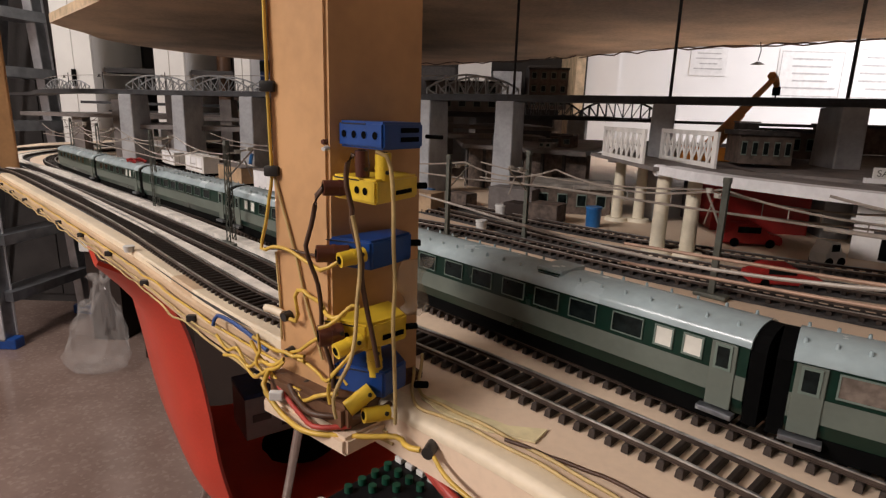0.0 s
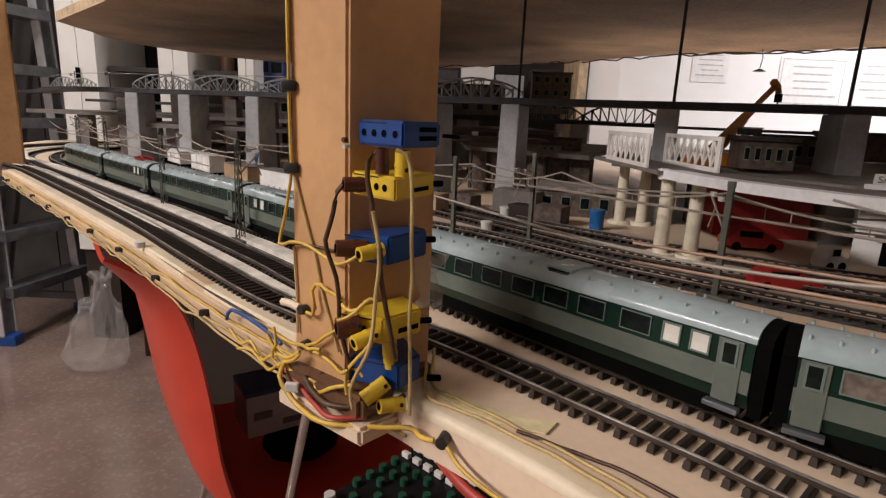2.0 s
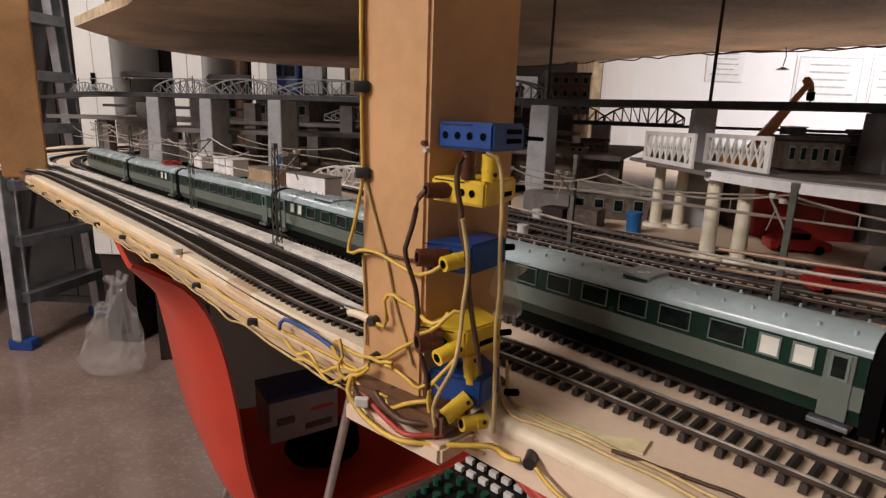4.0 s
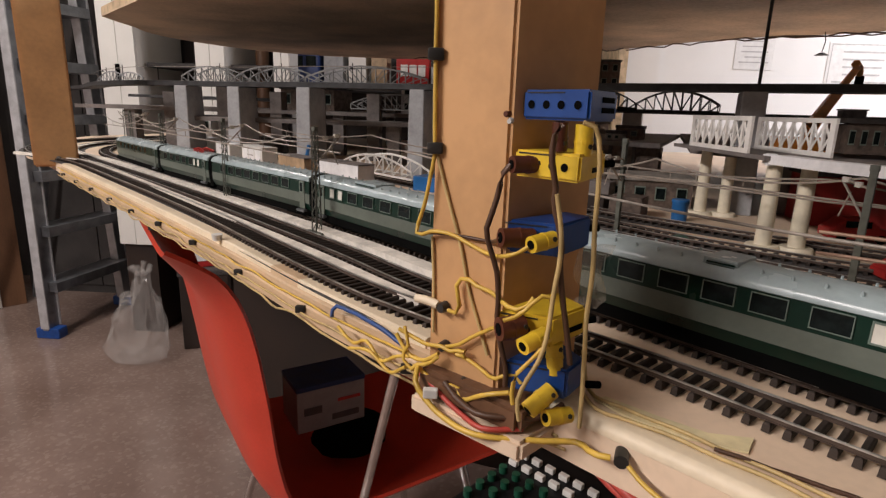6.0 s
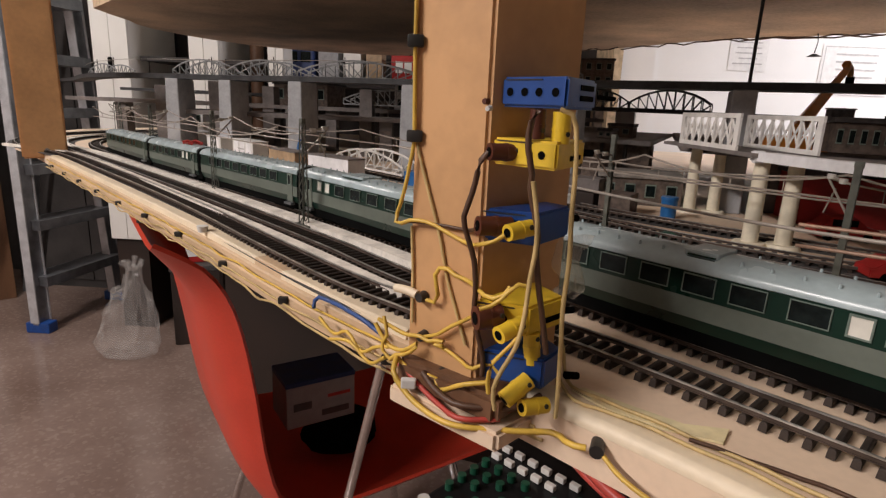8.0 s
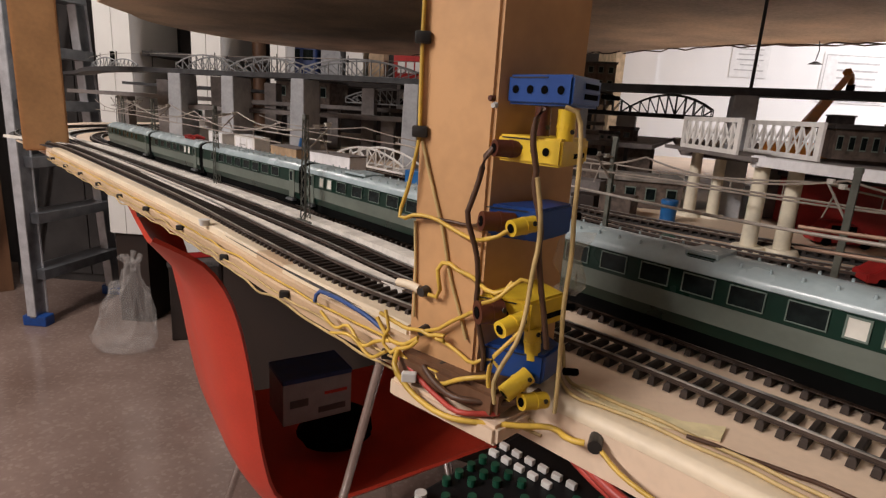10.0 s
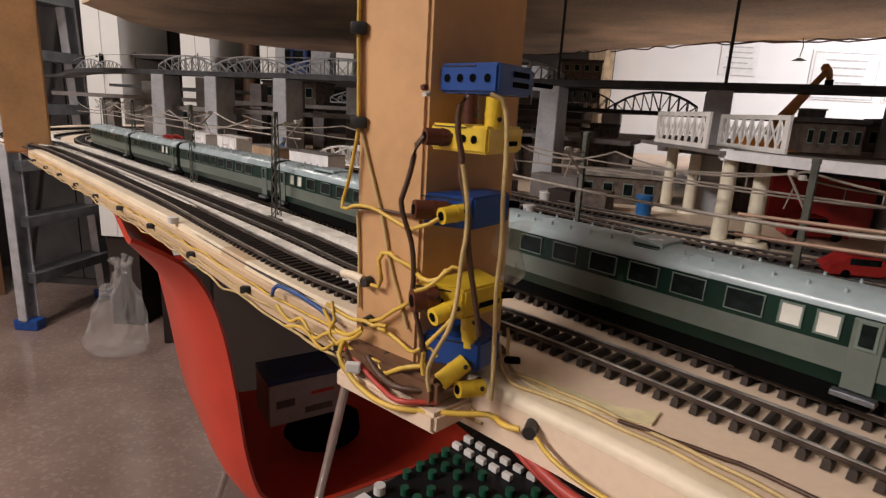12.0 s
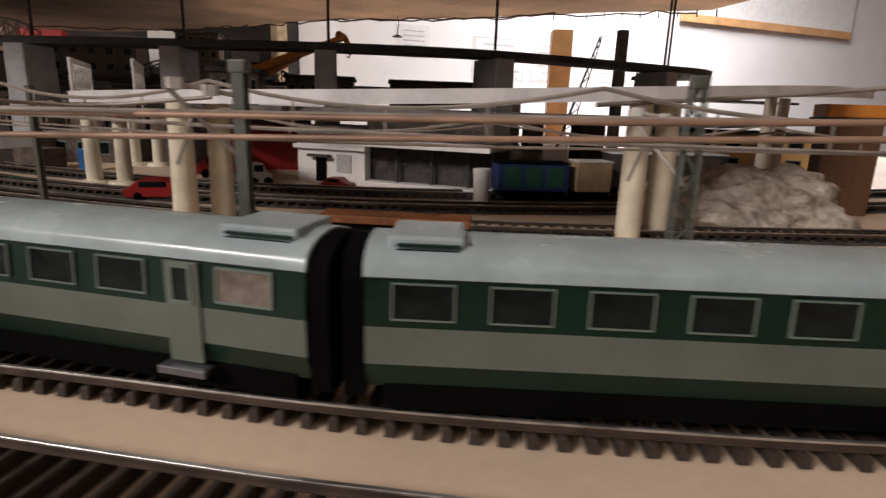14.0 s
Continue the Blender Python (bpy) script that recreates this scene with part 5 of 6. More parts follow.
for x, l, h, body, roof, lab in ((-0.59, 0.07, 0.024, "white", "platform", "white boxy model wagon with grey roof"), (-0.50, 0.085, 0.022, "white", "platform", "white boxy model wagon with grey roof"), (-0.40, 0.09, 0.026, "white", "white", "white model container wagon"), (-0.30, 0.085, 0.022, "tan", "under", "dusty tan model wagon"), (-0.21, 0.09, 0.024, "platform", "under", "grey model goods wagon")):
    px, py, a = along(TRACK_C, x)
    wg = wagon(lab, px, py, a, l, 0.026, h, body, roof, "platform" if body == "white" else None)
    if body == "white":
        part("marking", box(-l * 0.2, l * 0.1, -0.0139, -0.0137, 0.019, 0.021), "greyink", wg)
px, py, a = along(TRACK_D, 0.56)
wagon("blue and green model locomotive body", px - 0.005, py + 0.035, a, 0.06, 0.024, 0.022, "blueveh", "black", "greenveh")
wagon("tan model tractor wagon", px + 0.045, py + 0.022, a, 0.03, 0.022, 0.024, "tan", "white")
wagon("dark model coach in the shade", px + 0.13, py + 0.03, a, 0.11, 0.026, 0.03, "brickdk", "platform", "brick")
wagon("rust orange flat wagon behind the coach", 0.405, 0.236, -27, 0.085, 0.020, 0.0045, "rust", None)


def model_car(label, x, y, rz, l, w, h, mat, z=T):
    root = thing("model_car", label, "model car", "model cars", (x, y, z), rz)
    bm = bmesh.new()
    prof = [(-0.5, 0.15), (-0.5, 0.55), (-0.42, 0.62), (-0.28, 1.0), (0.1, 1.0), (0.28, 0.62), (0.46, 0.55), (0.5, 0.4), (0.5, 0.15)]
    a = [bm.verts.new((u * l, -w / 2, v * h)) for u, v in prof]
    b = [bm.verts.new((u * l, w / 2, v * h)) for u, v in prof]
    for i in range(len(prof)):
        k = (i + 1) % len(prof)
        bm.faces.new((a[i], a[k], b[k], b[i]))
    bm.faces.new(a[::-1])
    bm.faces.new(b)
    bmesh.ops.recalc_face_normals(bm, faces=bm.faces[:])
    bmesh.ops.bevel(bm, geom=bm.edges[:], offset=l * 0.015, segments=2, affect="EDGES")
    smooth(part("body", bm, mat, root), 35)
    for s in (-1, 1):
        part("side_window", box(-0.27 * l, 0.12 * l, s * w * 0.5 - 0.0002, s * w * 0.5 + 0.0002, 0.64 * h, 0.92 * h), "winglass", root)
        for u in (-0.3, 0.3):
            bm = bmesh.new()
            cyl(bm, 0.2 * h, -0.001, 0.001, pose(u * l, s * w * 0.46, 0.2 * h, 90))
            part("wheel", bm, "black", root)
    return root


model_car("red model car parked behind the tracks", 0.268, 0.430, -8, 0.050, 0.022, 0.016, "redp")
model_car("red model pickup parked below the platform", 0.315, 0.570, -8, 0.055, 0.024, 0.022, "redp")
model_car("dark red model car beside the station", 0.415, 0.462, -35, 0.03, 0.014, 0.011, "redp")
model_car("white model van beside the tracks", 0.345, 0.495, 15, 0.022, 0.016, 0.022, "white")
model_car("green model trolley between the tracks", 0.142, 0.531, -35, 0.022, 0.008, 0.006, "greenveh")
for x, y, r, h, mat, lab in ((0.178, 0.642, 0.0085, 0.020, "bluecan", "bright blue plastic canister on the layout"), (0.519, 0.368, 0.0072, 0.025, "white", "small white plastic cup on the layout"), (0.079, 0.694, 0.007, 0.012, "white", "small white cap on the layout"), (-0.016, 0.826, 0.008, 0.012, "white", "small white cap on the layout"), (0.05, 0.60, 0.006, 0.010, "white", "small white cap on the layout")):
    c = thing("canister", lab, "canister", "", (x, y, T))
    bm = bmesh.new()
    bmesh.ops.create_cone(bm, cap_ends=True, segments=20, radius1=r * 0.92, radius2=r, depth=h, matrix=Matrix.Translation((0, 0, h / 2)))
    smooth(part("body", bm, mat, c), 40)
    bm = bmesh.new()
    bmesh.ops.create_cone(bm, cap_ends=True, segments=20, radius1=r * 1.08, radius2=r * 1.04, depth=h * 0.14, matrix=Matrix.Translation((0, 0, h * 1.07)))
    smooth(part("lid", bm, mat, c), 40)


def building(label, x, y, rz, w, d, h, wall, roof, cols, rows, z=T, over=0.003, door=False):
    root = thing("model_building", label, "model building", "model buildings", (x, y, z), rz)
    part("wall", box(-w / 2, w / 2, -d / 2, d / 2, 0, h, 0.0006), wall, root)
    part("roof", box(-w / 2 - over, w / 2 + over, -d / 2 - over, d / 2 + over, h + 0.0002, h + 0.005, 0.0008), roof, root)
    for i in range(cols):
        for j in range(rows):
            cx = -w / 2 + w * (i + 0.5) / cols
            cz = h * (j + 0.55) / rows
            ww, hh = w / cols * 0.52, h / rows * 0.5
            win = part("window", box(cx - ww / 2, cx + ww / 2, -d / 2 - 0.0006, -d / 2 - 0.00005, cz - hh / 2, cz + hh / 2), "winframe", root)
            part("pane", box(cx - ww * 0.4, cx + ww * 0.4, -d / 2 - 0.0010, -d / 2 - 0.00065, cz - hh * 0.4, cz + hh * 0.4), "winglass", win)
    return root


building("weathered brown brick model warehouse with a flat roof", 0.335, 0.615, -12, 0.050, 0.05, 0.028, "brick", "brickdk", 5, 1, 1.1247)
building("tall brown brick model warehouse with a flat roof", 0.445, 0.735, -15, 0.085, 0.06, 0.030, "brick", "brickdk", 6, 1, 1.1247)
hut = thing("roof_hut", "small dark stair hut on a warehouse roof", "model building", "model buildings", (0.325, 0.625, 1.1580), -12)
part("wall", box(-0.010, 0.010, -0.008, 0.008, 0, 0.007, 0.0005), "brickdk", hut)
part("roof", box(-0.011, 0.011, -0.009, 0.009, 0.0071, 0.0085, 0.0004), "under", hut)
building("long dark model shed behind the viaduct", 0.66, 0.90, -15, 0.14, 0.08, 0.038, "brick", "brickdk", 0, 0, 1.1247)
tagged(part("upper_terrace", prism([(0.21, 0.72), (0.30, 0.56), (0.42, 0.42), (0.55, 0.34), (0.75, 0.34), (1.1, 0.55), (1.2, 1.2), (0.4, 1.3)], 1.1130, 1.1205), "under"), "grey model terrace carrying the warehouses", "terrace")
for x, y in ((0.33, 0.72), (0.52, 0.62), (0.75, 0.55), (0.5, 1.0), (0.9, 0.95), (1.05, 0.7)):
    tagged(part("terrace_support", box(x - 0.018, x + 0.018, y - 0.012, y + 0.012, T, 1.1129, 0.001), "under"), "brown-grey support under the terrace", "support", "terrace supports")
# red shed below the terrace
building("large red model shed below the terrace", 0.365, 0.665, -10, 0.10, 0.06, 0.052, "redp", "brickdk", 0, 0, T)
# station building
st = thing("station_building", "white model station with a long dark opening", "model building", "model buildings", (0.386, 0.527, T), -42)
part("end_wall", box(0.0, 0.077, 0.0, 0.06, 0, 0.057, 0.0006), "stationwhite", st, "white plaster end block")
part("end_ledge", box(-0.003, 0.079, -0.004, -0.0002, 0.034, 0.038, 0.0004), "stationwhite", st, "white ledge")
part("hall", box(0.0772, 0.205, 0.012, 0.06, 0, 0.040), "brickdk", st, "dark open hall")
part("plinth", box(0.0772, 0.205, -0.004, 0.0119, 0, 0.006, 0.0005), "stationwhite", st, "white plinth")
part("canopy", box(0.0772, 0.208, -0.018, 0.06, 0.0402, 0.0470, 0.0006), "stationwhite", st, "white canopy fascia")
part("upper_wall", box(0.0775, 0.205, 0.004, 0.058, 0.0472, 0.0640), "stationwhite", st, "white upper wall")
for k in range(4):
    pw = part("upper_window", box(0.084 + k * 0.030, 0.108 + k * 0.030, 0.0030, 0.0039, 0.050, 0.058), "greyink", st, "grey strip window")
    part("mullion", box(0.095 + k * 0.030, 0.0965 + k * 0.030, 0.0022, 0.0029, 0.050, 0.058), "white", pw)
for k in range(3):
    part("pillar", box(0.108 + k * 0.036, 0.1105 + k * 0.036, 0.004, 0.007, 0.0062, 0.0400), "brickdk", st)
part("end_door", box(0.022, 0.034, -0.0012, -0.0001, 0.002, 0.026), "black", st, "dark doorway")
part("end_window", box(0.046, 0.062, -0.0012, -0.0001, 0.012, 0.030), "greyink", st)
part("entry_canopy", box(0.016, 0.040, -0.008, -0.0013, 0.0265, 0.029), "brickdk", st)
building("low brown model shed with a dusty grey flat roof", 0.178, 0.760, -12, 0.095, 0.075, 0.032, "brick", "dusty", 4, 1, T)
terr = thing("rear_terrace", "dark model terrace behind the footbridge on a brick wall", "terrace")
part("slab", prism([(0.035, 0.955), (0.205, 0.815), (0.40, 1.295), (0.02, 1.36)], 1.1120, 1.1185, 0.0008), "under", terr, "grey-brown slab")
wa, wb = Vector((0.045, 0.985, 0)), Vector((0.215, 0.845, 0))
for k in range(6):
    p, q_ = wa.lerp(wb, k / 6), wa.lerp(wb, (k + 1) / 6)
    m = Matrix.Translation(p) @ Matrix.Rotation(math.atan2((q_ - p).y, (q_ - p).x), 4, "Z")
    w_ = (q_ - p).length
    part("wall_bay", box(0.0005, w_ - 0.0005, 0, 0.012, T, 1.1118, 0.0004, m), "brick", terr)
    part("pilaster", box(-0.0025, 0.0025, -0.003, -0.0002, T, 1.1118, 0.0003, m), "brickdk", terr, "dark brick pilaster")
for x, y, l, h, mat, lab in ((0.10, 0.935, 0.030, 0.012, "brickdk", "small dark model shed on the terrace"), (0.165, 0.895, 0.022, 0.009, "dusty", "small grey model shed on the terrace"), (0.20, 0.95, 0.040, 0.016, "brick", "small brown model shed on the terrace")):
    building(lab, x, y, -38, l, 0.02, h, mat, "brickdk", 2, 1, 1.1186, 0.001)
for x, y, l, mat, lab in ((-0.03, 0.80, 0.05, "bluecan", "blue model wagon body behind the siding"), (0.03, 0.765, 0.04, "brick", "brown model crate behind the siding"), (-0.09, 0.845, 0.045, "dusty", "grey model crate behind the siding"), (0.10, 0.69, 0.03, "umber", "dark model crate beside the shed")):
    tagged(part("model_crate", box(-l / 2, l / 2, -0.012, 0.012, 0, 0.018, 0.001), mat, None, "", pose(x, y, T, 0, 0, -40)), lab, "crate", "model crates")
sign = thing("station_sign", "white sign board with dark lettering above the station", "sign", "", (0.374, 0.466, 1.1206), -18)
part("board", box(-0.022, 0.026, -0.0015, 0.0015, 0.004, 0.0125, 0.0005), "white", sign)
part("foot", box(-0.027, 0.03, -0.003, 0.003, 0.0, 0.0039), "platform", sign)
fc = bpy.data.curves.new("lettering", "FONT")
fc.body, fc.size, fc.extrude, fc.align_x = "SALO", 0.0075, 0.0001, "LEFT"
ft = new("lettering", fc)
ft.parent = sign
ft.matrix_basis = pose(-0.020, -0.0018, 0.0056, 90)
ft.data.materials.append(M["ink"])
# plaster rock
bm = bmesh.new()
bmesh.ops.create_icosphere(bm, subdivisions=5, radius=1)
for v in bm.verts:
    c = v.co.copy()
    f = 1 + 0.28 * noise.noise(c * 1.7) + 0.16 * noise.noise(c * 4.3) + 0.08 * noise.noise(c * 11)
    v.co = Vector((c.x * 0.085 * f, c.y * 0.06 * f, max(-0.002, c.z * 0.040 * f)))
tagged(smooth(part("plaster_rock", bm, "stone", None, "", pose(0.700, 0.266, T - 0.001, 0, 0, -20)), 60), "rough pale plaster rock standing behind the train", "rock")
gate = thing("model_portal", "red-brown pillar carrying an orange beam behind the rock", "portal", "", (0.805, 0.262, T), -32)
part("pillar", box(-0.021, 0.021, -0.012, 0.012, 0, 0.0755, 0.0012), "brownwood", gate, "red-brown pillar")
part("capital", box(-0.026, 0.026, -0.014, 0.014, 0.0757, 0.0800, 0.0008), "brickdk", gate)
part("beam", box(-0.024, 0.044, -0.013, 0.013, 0.0802, 0.0905, 0.0008), "orange", gate, "orange beam")
building("red-brown model house beside the rock", 1.06, 0.26, -45, 0.10, 0.07, 0.07, "brick", "rust", 3, 2)
building("yellow plaster model house below the platform end", 1.02, 0.58, -35, 0.20, 0.08, 0.055, "yelbld", "brickdk", 5, 2)

# orange crane
crane = thing("model_crane", "orange model mobile crane with raised boom", "model crane", "", (0.318, 0.685, 1.1207))
b0, b1 = Vector((0.0, 0.0, 0.022)), Vector((0.194, 0.245, 0.112))
part("carrier", box(-0.03, 0.03, -0.015, 0.015, 0.0005, 0.016, 0.001), "orange", crane)
part("boom", tube([b0, b0.lerp(b1, 0.55)], 0.0078, 4), "orange", crane)
part("inner_boom", tube([b0.lerp(b1, 0.5), b1], 0.0055, 4), "orange", crane)
part("boom_head", tube([b1 + Vector((-0.008, -0.008, 0.004)), b1 + Vector((0.006, 0.006, 0.001)), b1 + Vector((0.014, 0.014, -0.009))], 0.0065, 6, 0.0045), "orange", crane)
part("ram", tube([b0 + Vector((0.004, 0.004, -0.012)), b0.lerp(b1, 0.45) + Vector((0, 0, -0.008))], 0.003, 8), "orange", crane)
part("hook_block", box(-0.005, 0.005, -0.004, 0.004, -0.010, 0.004, 0.002, Matrix.Translation(b1 + Vector((0.016, 0.016, -0.014)))), "black", crane, "black hook block")
part("hook", tube([b1 + Vector((0.016, 0.016, -0.022)), b1 + Vector((0.016, 0.016, -0.027)), b1 + Vector((0.013, 0.014, -0.030)), b1 + Vector((0.010, 0.012, -0.028))], 0.0012, 6), "black", crane)
# hanging lamp under the shelf edge
lampo = thing("hanging_lamp", "small black model lamp hanging under the shelf", "lamp", "", (0.772, 1.489, UP))
part("cord", tube([(0, 0, 0), (0.004, 0, -0.02), (0, 0, -0.044)], 0.0012, 5), "rod", lampo)
part("shade", tube([(0, 0, -0.046), (0, 0, -0.052)], 0.004, 10, 0.016), "rod", lampo)
# timber post and jib behind
tb = thing("timber_post", "ochre timber post behind the viaduct", "post")
part("shaft", prism([(1.235, 1.455), (1.29, 1.43), (1.315, 1.485), (1.26, 1.51)], T, UP, 0.002), "post", tb)
tagged(part("black_pole", box(1.172, 1.192, 1.052, 1.072, T, 1.310, 0.001), "rod"), "black square pole behind the viaduct", "pole")
jib = thing("lattice_jib", "black lattice crane jib behind the viaduct", "model crane", "", (1.04, 1.06, 1.0465))
tip = Vector((0.075, -0.01, 0.245))
for dx, dy in ((-0.014, 0), (0.014, 0), (0, 0.014)):
    part("chord", tube([(dx, dy, 0), tip + Vector((dx * 0.2, dy * 0.2, 0))], 0.0016, 4), "rod", jib)
for k in range(14):
    f, g = k / 14, (k + 1) / 14
    s = 1 if k % 2 else -1
    part("lacing", tube([tip * f + Vector((s * 0.014 * (1 - 0.8 * f), 0, 0)), tip * g + Vector((-s * 0.014 * (1 - 0.8 * g), 0, 0))], 0.0011, 4), "rod", jib)
# cable fringe hanging at the shelf edge
fr = [Vector((1.10 + 0.03 * k, 1.235 - 0.028 * k, UP)) for k in range(10)]
for p in fr:
    h = thing("shelf_hook", "small dark hook under the shelf edge", "hook", "hooks under the shelf", tuple(p))
    part("stem", tube([(0, 0, 0), (0, 0, -0.010), (0.004, 0.002, -0.014)], 0.0016, 5), "rod", h)
for pts in ([(0.60, 1.66), (0.9, 1.43), (1.12, 1.2), (1.36, 0.99)], [(0.42, 1.93), (0.62, 1.64), (0.9, 1.41), (1.10, 1.2)], [(-0.3, 2.4), (0.1, 2.2), (0.42, 1.9)]):
    tagged(smooth(part("cable", tube(wander([Vector((x, y, UP - 0.005)) for x, y in pts], 0.009, 0.03), 0.002, 5), "brownwire"), 80), "thin dark cable under the shelf edge", "cable", "cables under the shelf")

# ---------------------------------------------------------------- rear layout, dark levels and far things
for x0, x1, y0, y1, z, mat in ((-0.95, 0.25, 1.30, 1.75, 1.135, "under"), (-1.1, 0.5, 1.75, 2.1, 1.165, "deck"), (-0.6, 0.2, 1.12, 1.24, 1.120, "under")):
    lv = thing("rear_level", "dark model railway level on short supports", "shelf", "rear levels")
    part("board", box(x0, x1, y0, y1, z, z + 0.008), mat, lv)
    for k in range(5):
        x = x0 + (x1 - x0) * (k + 0.5) / 5
        part("support", box(x - 0.012, x + 0.012, y0 + 0.01, y0 + 0.04, T, z - 0.0002), "under", lv)
for k in range(6):
    x = -0.75 + 0.12 * k + 0.03 * random.random()
    y = 1.30 + 0.12 * random.random() - 0.12 * k * 0.4
    tagged(part("rear_pier", box(x - 0.013, x + 0.013, y - 0.02, y + 0.02, T, 1.17 + 0.02 * random.random(), 0.001), "under"), "dark grey pier of the rear viaduct", "pier", "rear piers")
building("dark model factory behind the viaduct", 0.275, 1.60, -8, 0.10, 0.1, 0.10, "brick", "brickdk", 4, 3, 1.186)
building("dark grey model factory behind the viaduct", 0.05, 1.55, -8, 0.19, 0.1, 0.07, "under", "brickdk", 5, 2, 1.174)
building("grey model signal house behind the viaduct", -0.15, 1.35, -20, 0.10, 0.08, 0.06, "concrete", "brickdk", 3, 2, 1.143)
building("dark model shed behind the viaduct", -0.45, 1.50, -20, 0.16, 0.08, 0.05, "brick", "brickdk", 4, 1, 1.143)
building("white model house behind the viaduct", -0.66, 1.36, -30, 0.07, 0.06, 0.075, "platform", "brickdk", 2, 2, T)
bld = bow_truss("pale low truss bridge beside the wagons", (-0.245, 0.955), (-0.115, 0.810), T + 0.012, "lattice", 0.026, 0.016, 8, 0.0013)
tagged(part("model_pole", tube([(-0.33, 0.98, T), (-0.32, 0.975, 1.09)], 0.003, 6), "bluecan"), "leaning pale blue model pole", "pole")
for x, y, l, h, mat in ((-0.02, 0.72, 0.05, 0.024, "tan"), (0.10, 0.74, 0.06, 0.03, "under"), (0.13, 0.665, 0.035, 0.022, "brick"), (-0.10, 0.80, 0.04, 0.02, "bluecan")):
    tagged(part("model_crate", box(-l / 2, l / 2, -0.016, 0.016, 0, h, 0.001, None), mat, None, "", pose(x, y, T, 0, 0, -30)), "small boxy model crate on the layout", "crate", "model crates")


def locker(label, x, y, w, z0, z1, handle):
    root = thing("locker", label, "locker", "white lockers", (x, y, z0))
    part("body", box(-w / 2, w / 2, 0.012, 0.4, 0, z1 - z0), "locker", root)
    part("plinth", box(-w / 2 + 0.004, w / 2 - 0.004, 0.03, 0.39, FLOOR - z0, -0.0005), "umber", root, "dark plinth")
    for s in (-1, 1):
        part("door", box(min(0, s * w / 2) + 0.001, max(0, s * w / 2) - 0.001, 0.0, 0.0118, 0.004, z1 - z0 - 0.004, 0.0015), "locker", root)
    if handle:
        part("handle", box(-0.006, 0.006, -0.016, -0.0003, 1.235 - z0, 1.305 - z0, 0.002), "black", root, "black recessed handle")
    return root


locker("white two-door locker with a black handle", -1.592, 2.5, 0.158, 0.50, 2.2, True)
locker("white two-door locker behind the layout", -1.195, 2.52, 0.13, 0.50, 2.2, False)
locker("narrow white locker behind the layout", -0.893, 2.55, 0.07, 0.50, 2.2, False)
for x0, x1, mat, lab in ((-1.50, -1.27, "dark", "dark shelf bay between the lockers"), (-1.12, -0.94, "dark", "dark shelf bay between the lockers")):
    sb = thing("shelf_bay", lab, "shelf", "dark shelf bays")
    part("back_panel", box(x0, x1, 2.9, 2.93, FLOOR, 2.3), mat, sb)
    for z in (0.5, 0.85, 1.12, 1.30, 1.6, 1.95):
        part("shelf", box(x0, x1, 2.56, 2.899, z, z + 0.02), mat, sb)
tagged(smooth(part("brown_pipe", tube([(-1.03, 2.7, FLOOR), (-1.03, 2.7, 2.7)], 0.03, 16), "brownwood"), 50), "thick brown upright pipe", "pipe")
lo = thing("large_model_locomotive", "dark blue display locomotive on a shelf", "model locomotive", "", (-0.83, 2.68, 1.255))
part("cab", box(-0.07, 0.07, 0, 0.12, 0, 0.15, 0.008), "blueveh", lo)
part("cab_window", box(-0.05, -0.005, -0.003, -0.0005, 0.075, 0.12), "winglass", lo)
part("cab_window", box(0.01, 0.055, -0.003, -0.0005, 0.075, 0.12), "winglass", lo)
rd = thing("red_display_box", "red display box with white panes", "box", "", (-0.335, 2.7, 1.255))
part("body", box(-0.075, 0.075, 0, 0.1, 0, 0.125, 0.004), "redp", rd)
for k in range(3):
    part("pane", box(-0.055 + k * 0.04, -0.022 + k * 0.04, -0.003, -0.0003, 0.045, 0.095), "white", rd)
sf = thing("rear_shelf", "dark rear shelf carrying display models", "shelf")
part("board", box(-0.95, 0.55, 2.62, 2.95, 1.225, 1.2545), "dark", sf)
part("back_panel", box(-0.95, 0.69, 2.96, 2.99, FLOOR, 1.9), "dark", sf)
part("upright", box(0.56, 0.60, 2.60, 2.95, FLOOR, 1.9), "boardedge", sf, "pale timber upright")
for x, w, h, mat, nm in ((-0.70, 0.09, 0.16, "concrete", "grey box file"), (-0.59, 0.08, 0.15, "locker", "white box file"), (-0.49, 0.07, 0.16, "tan", "tan box file"), (-0.20, 0.10, 0.09, "concrete", "grey carton"), (-0.05, 0.16, 0.12, "brickdk", "dark carton"), (0.12, 0.15, 0.15, "locker", "white carton"), (0.27, 0.13, 0.11, "concrete", "grey carton"), (0.43, 0.12, 0.14, "brickdk", "dark carton")):
    tagged(part("storage_box", box(-w / 2, w / 2, 0, 0.15, 0, h, 0.003, None), mat, None, "", pose(x, 2.70, 1.2546)), nm + " standing on the rear shelf", "box", "boxes on the rear shelf")
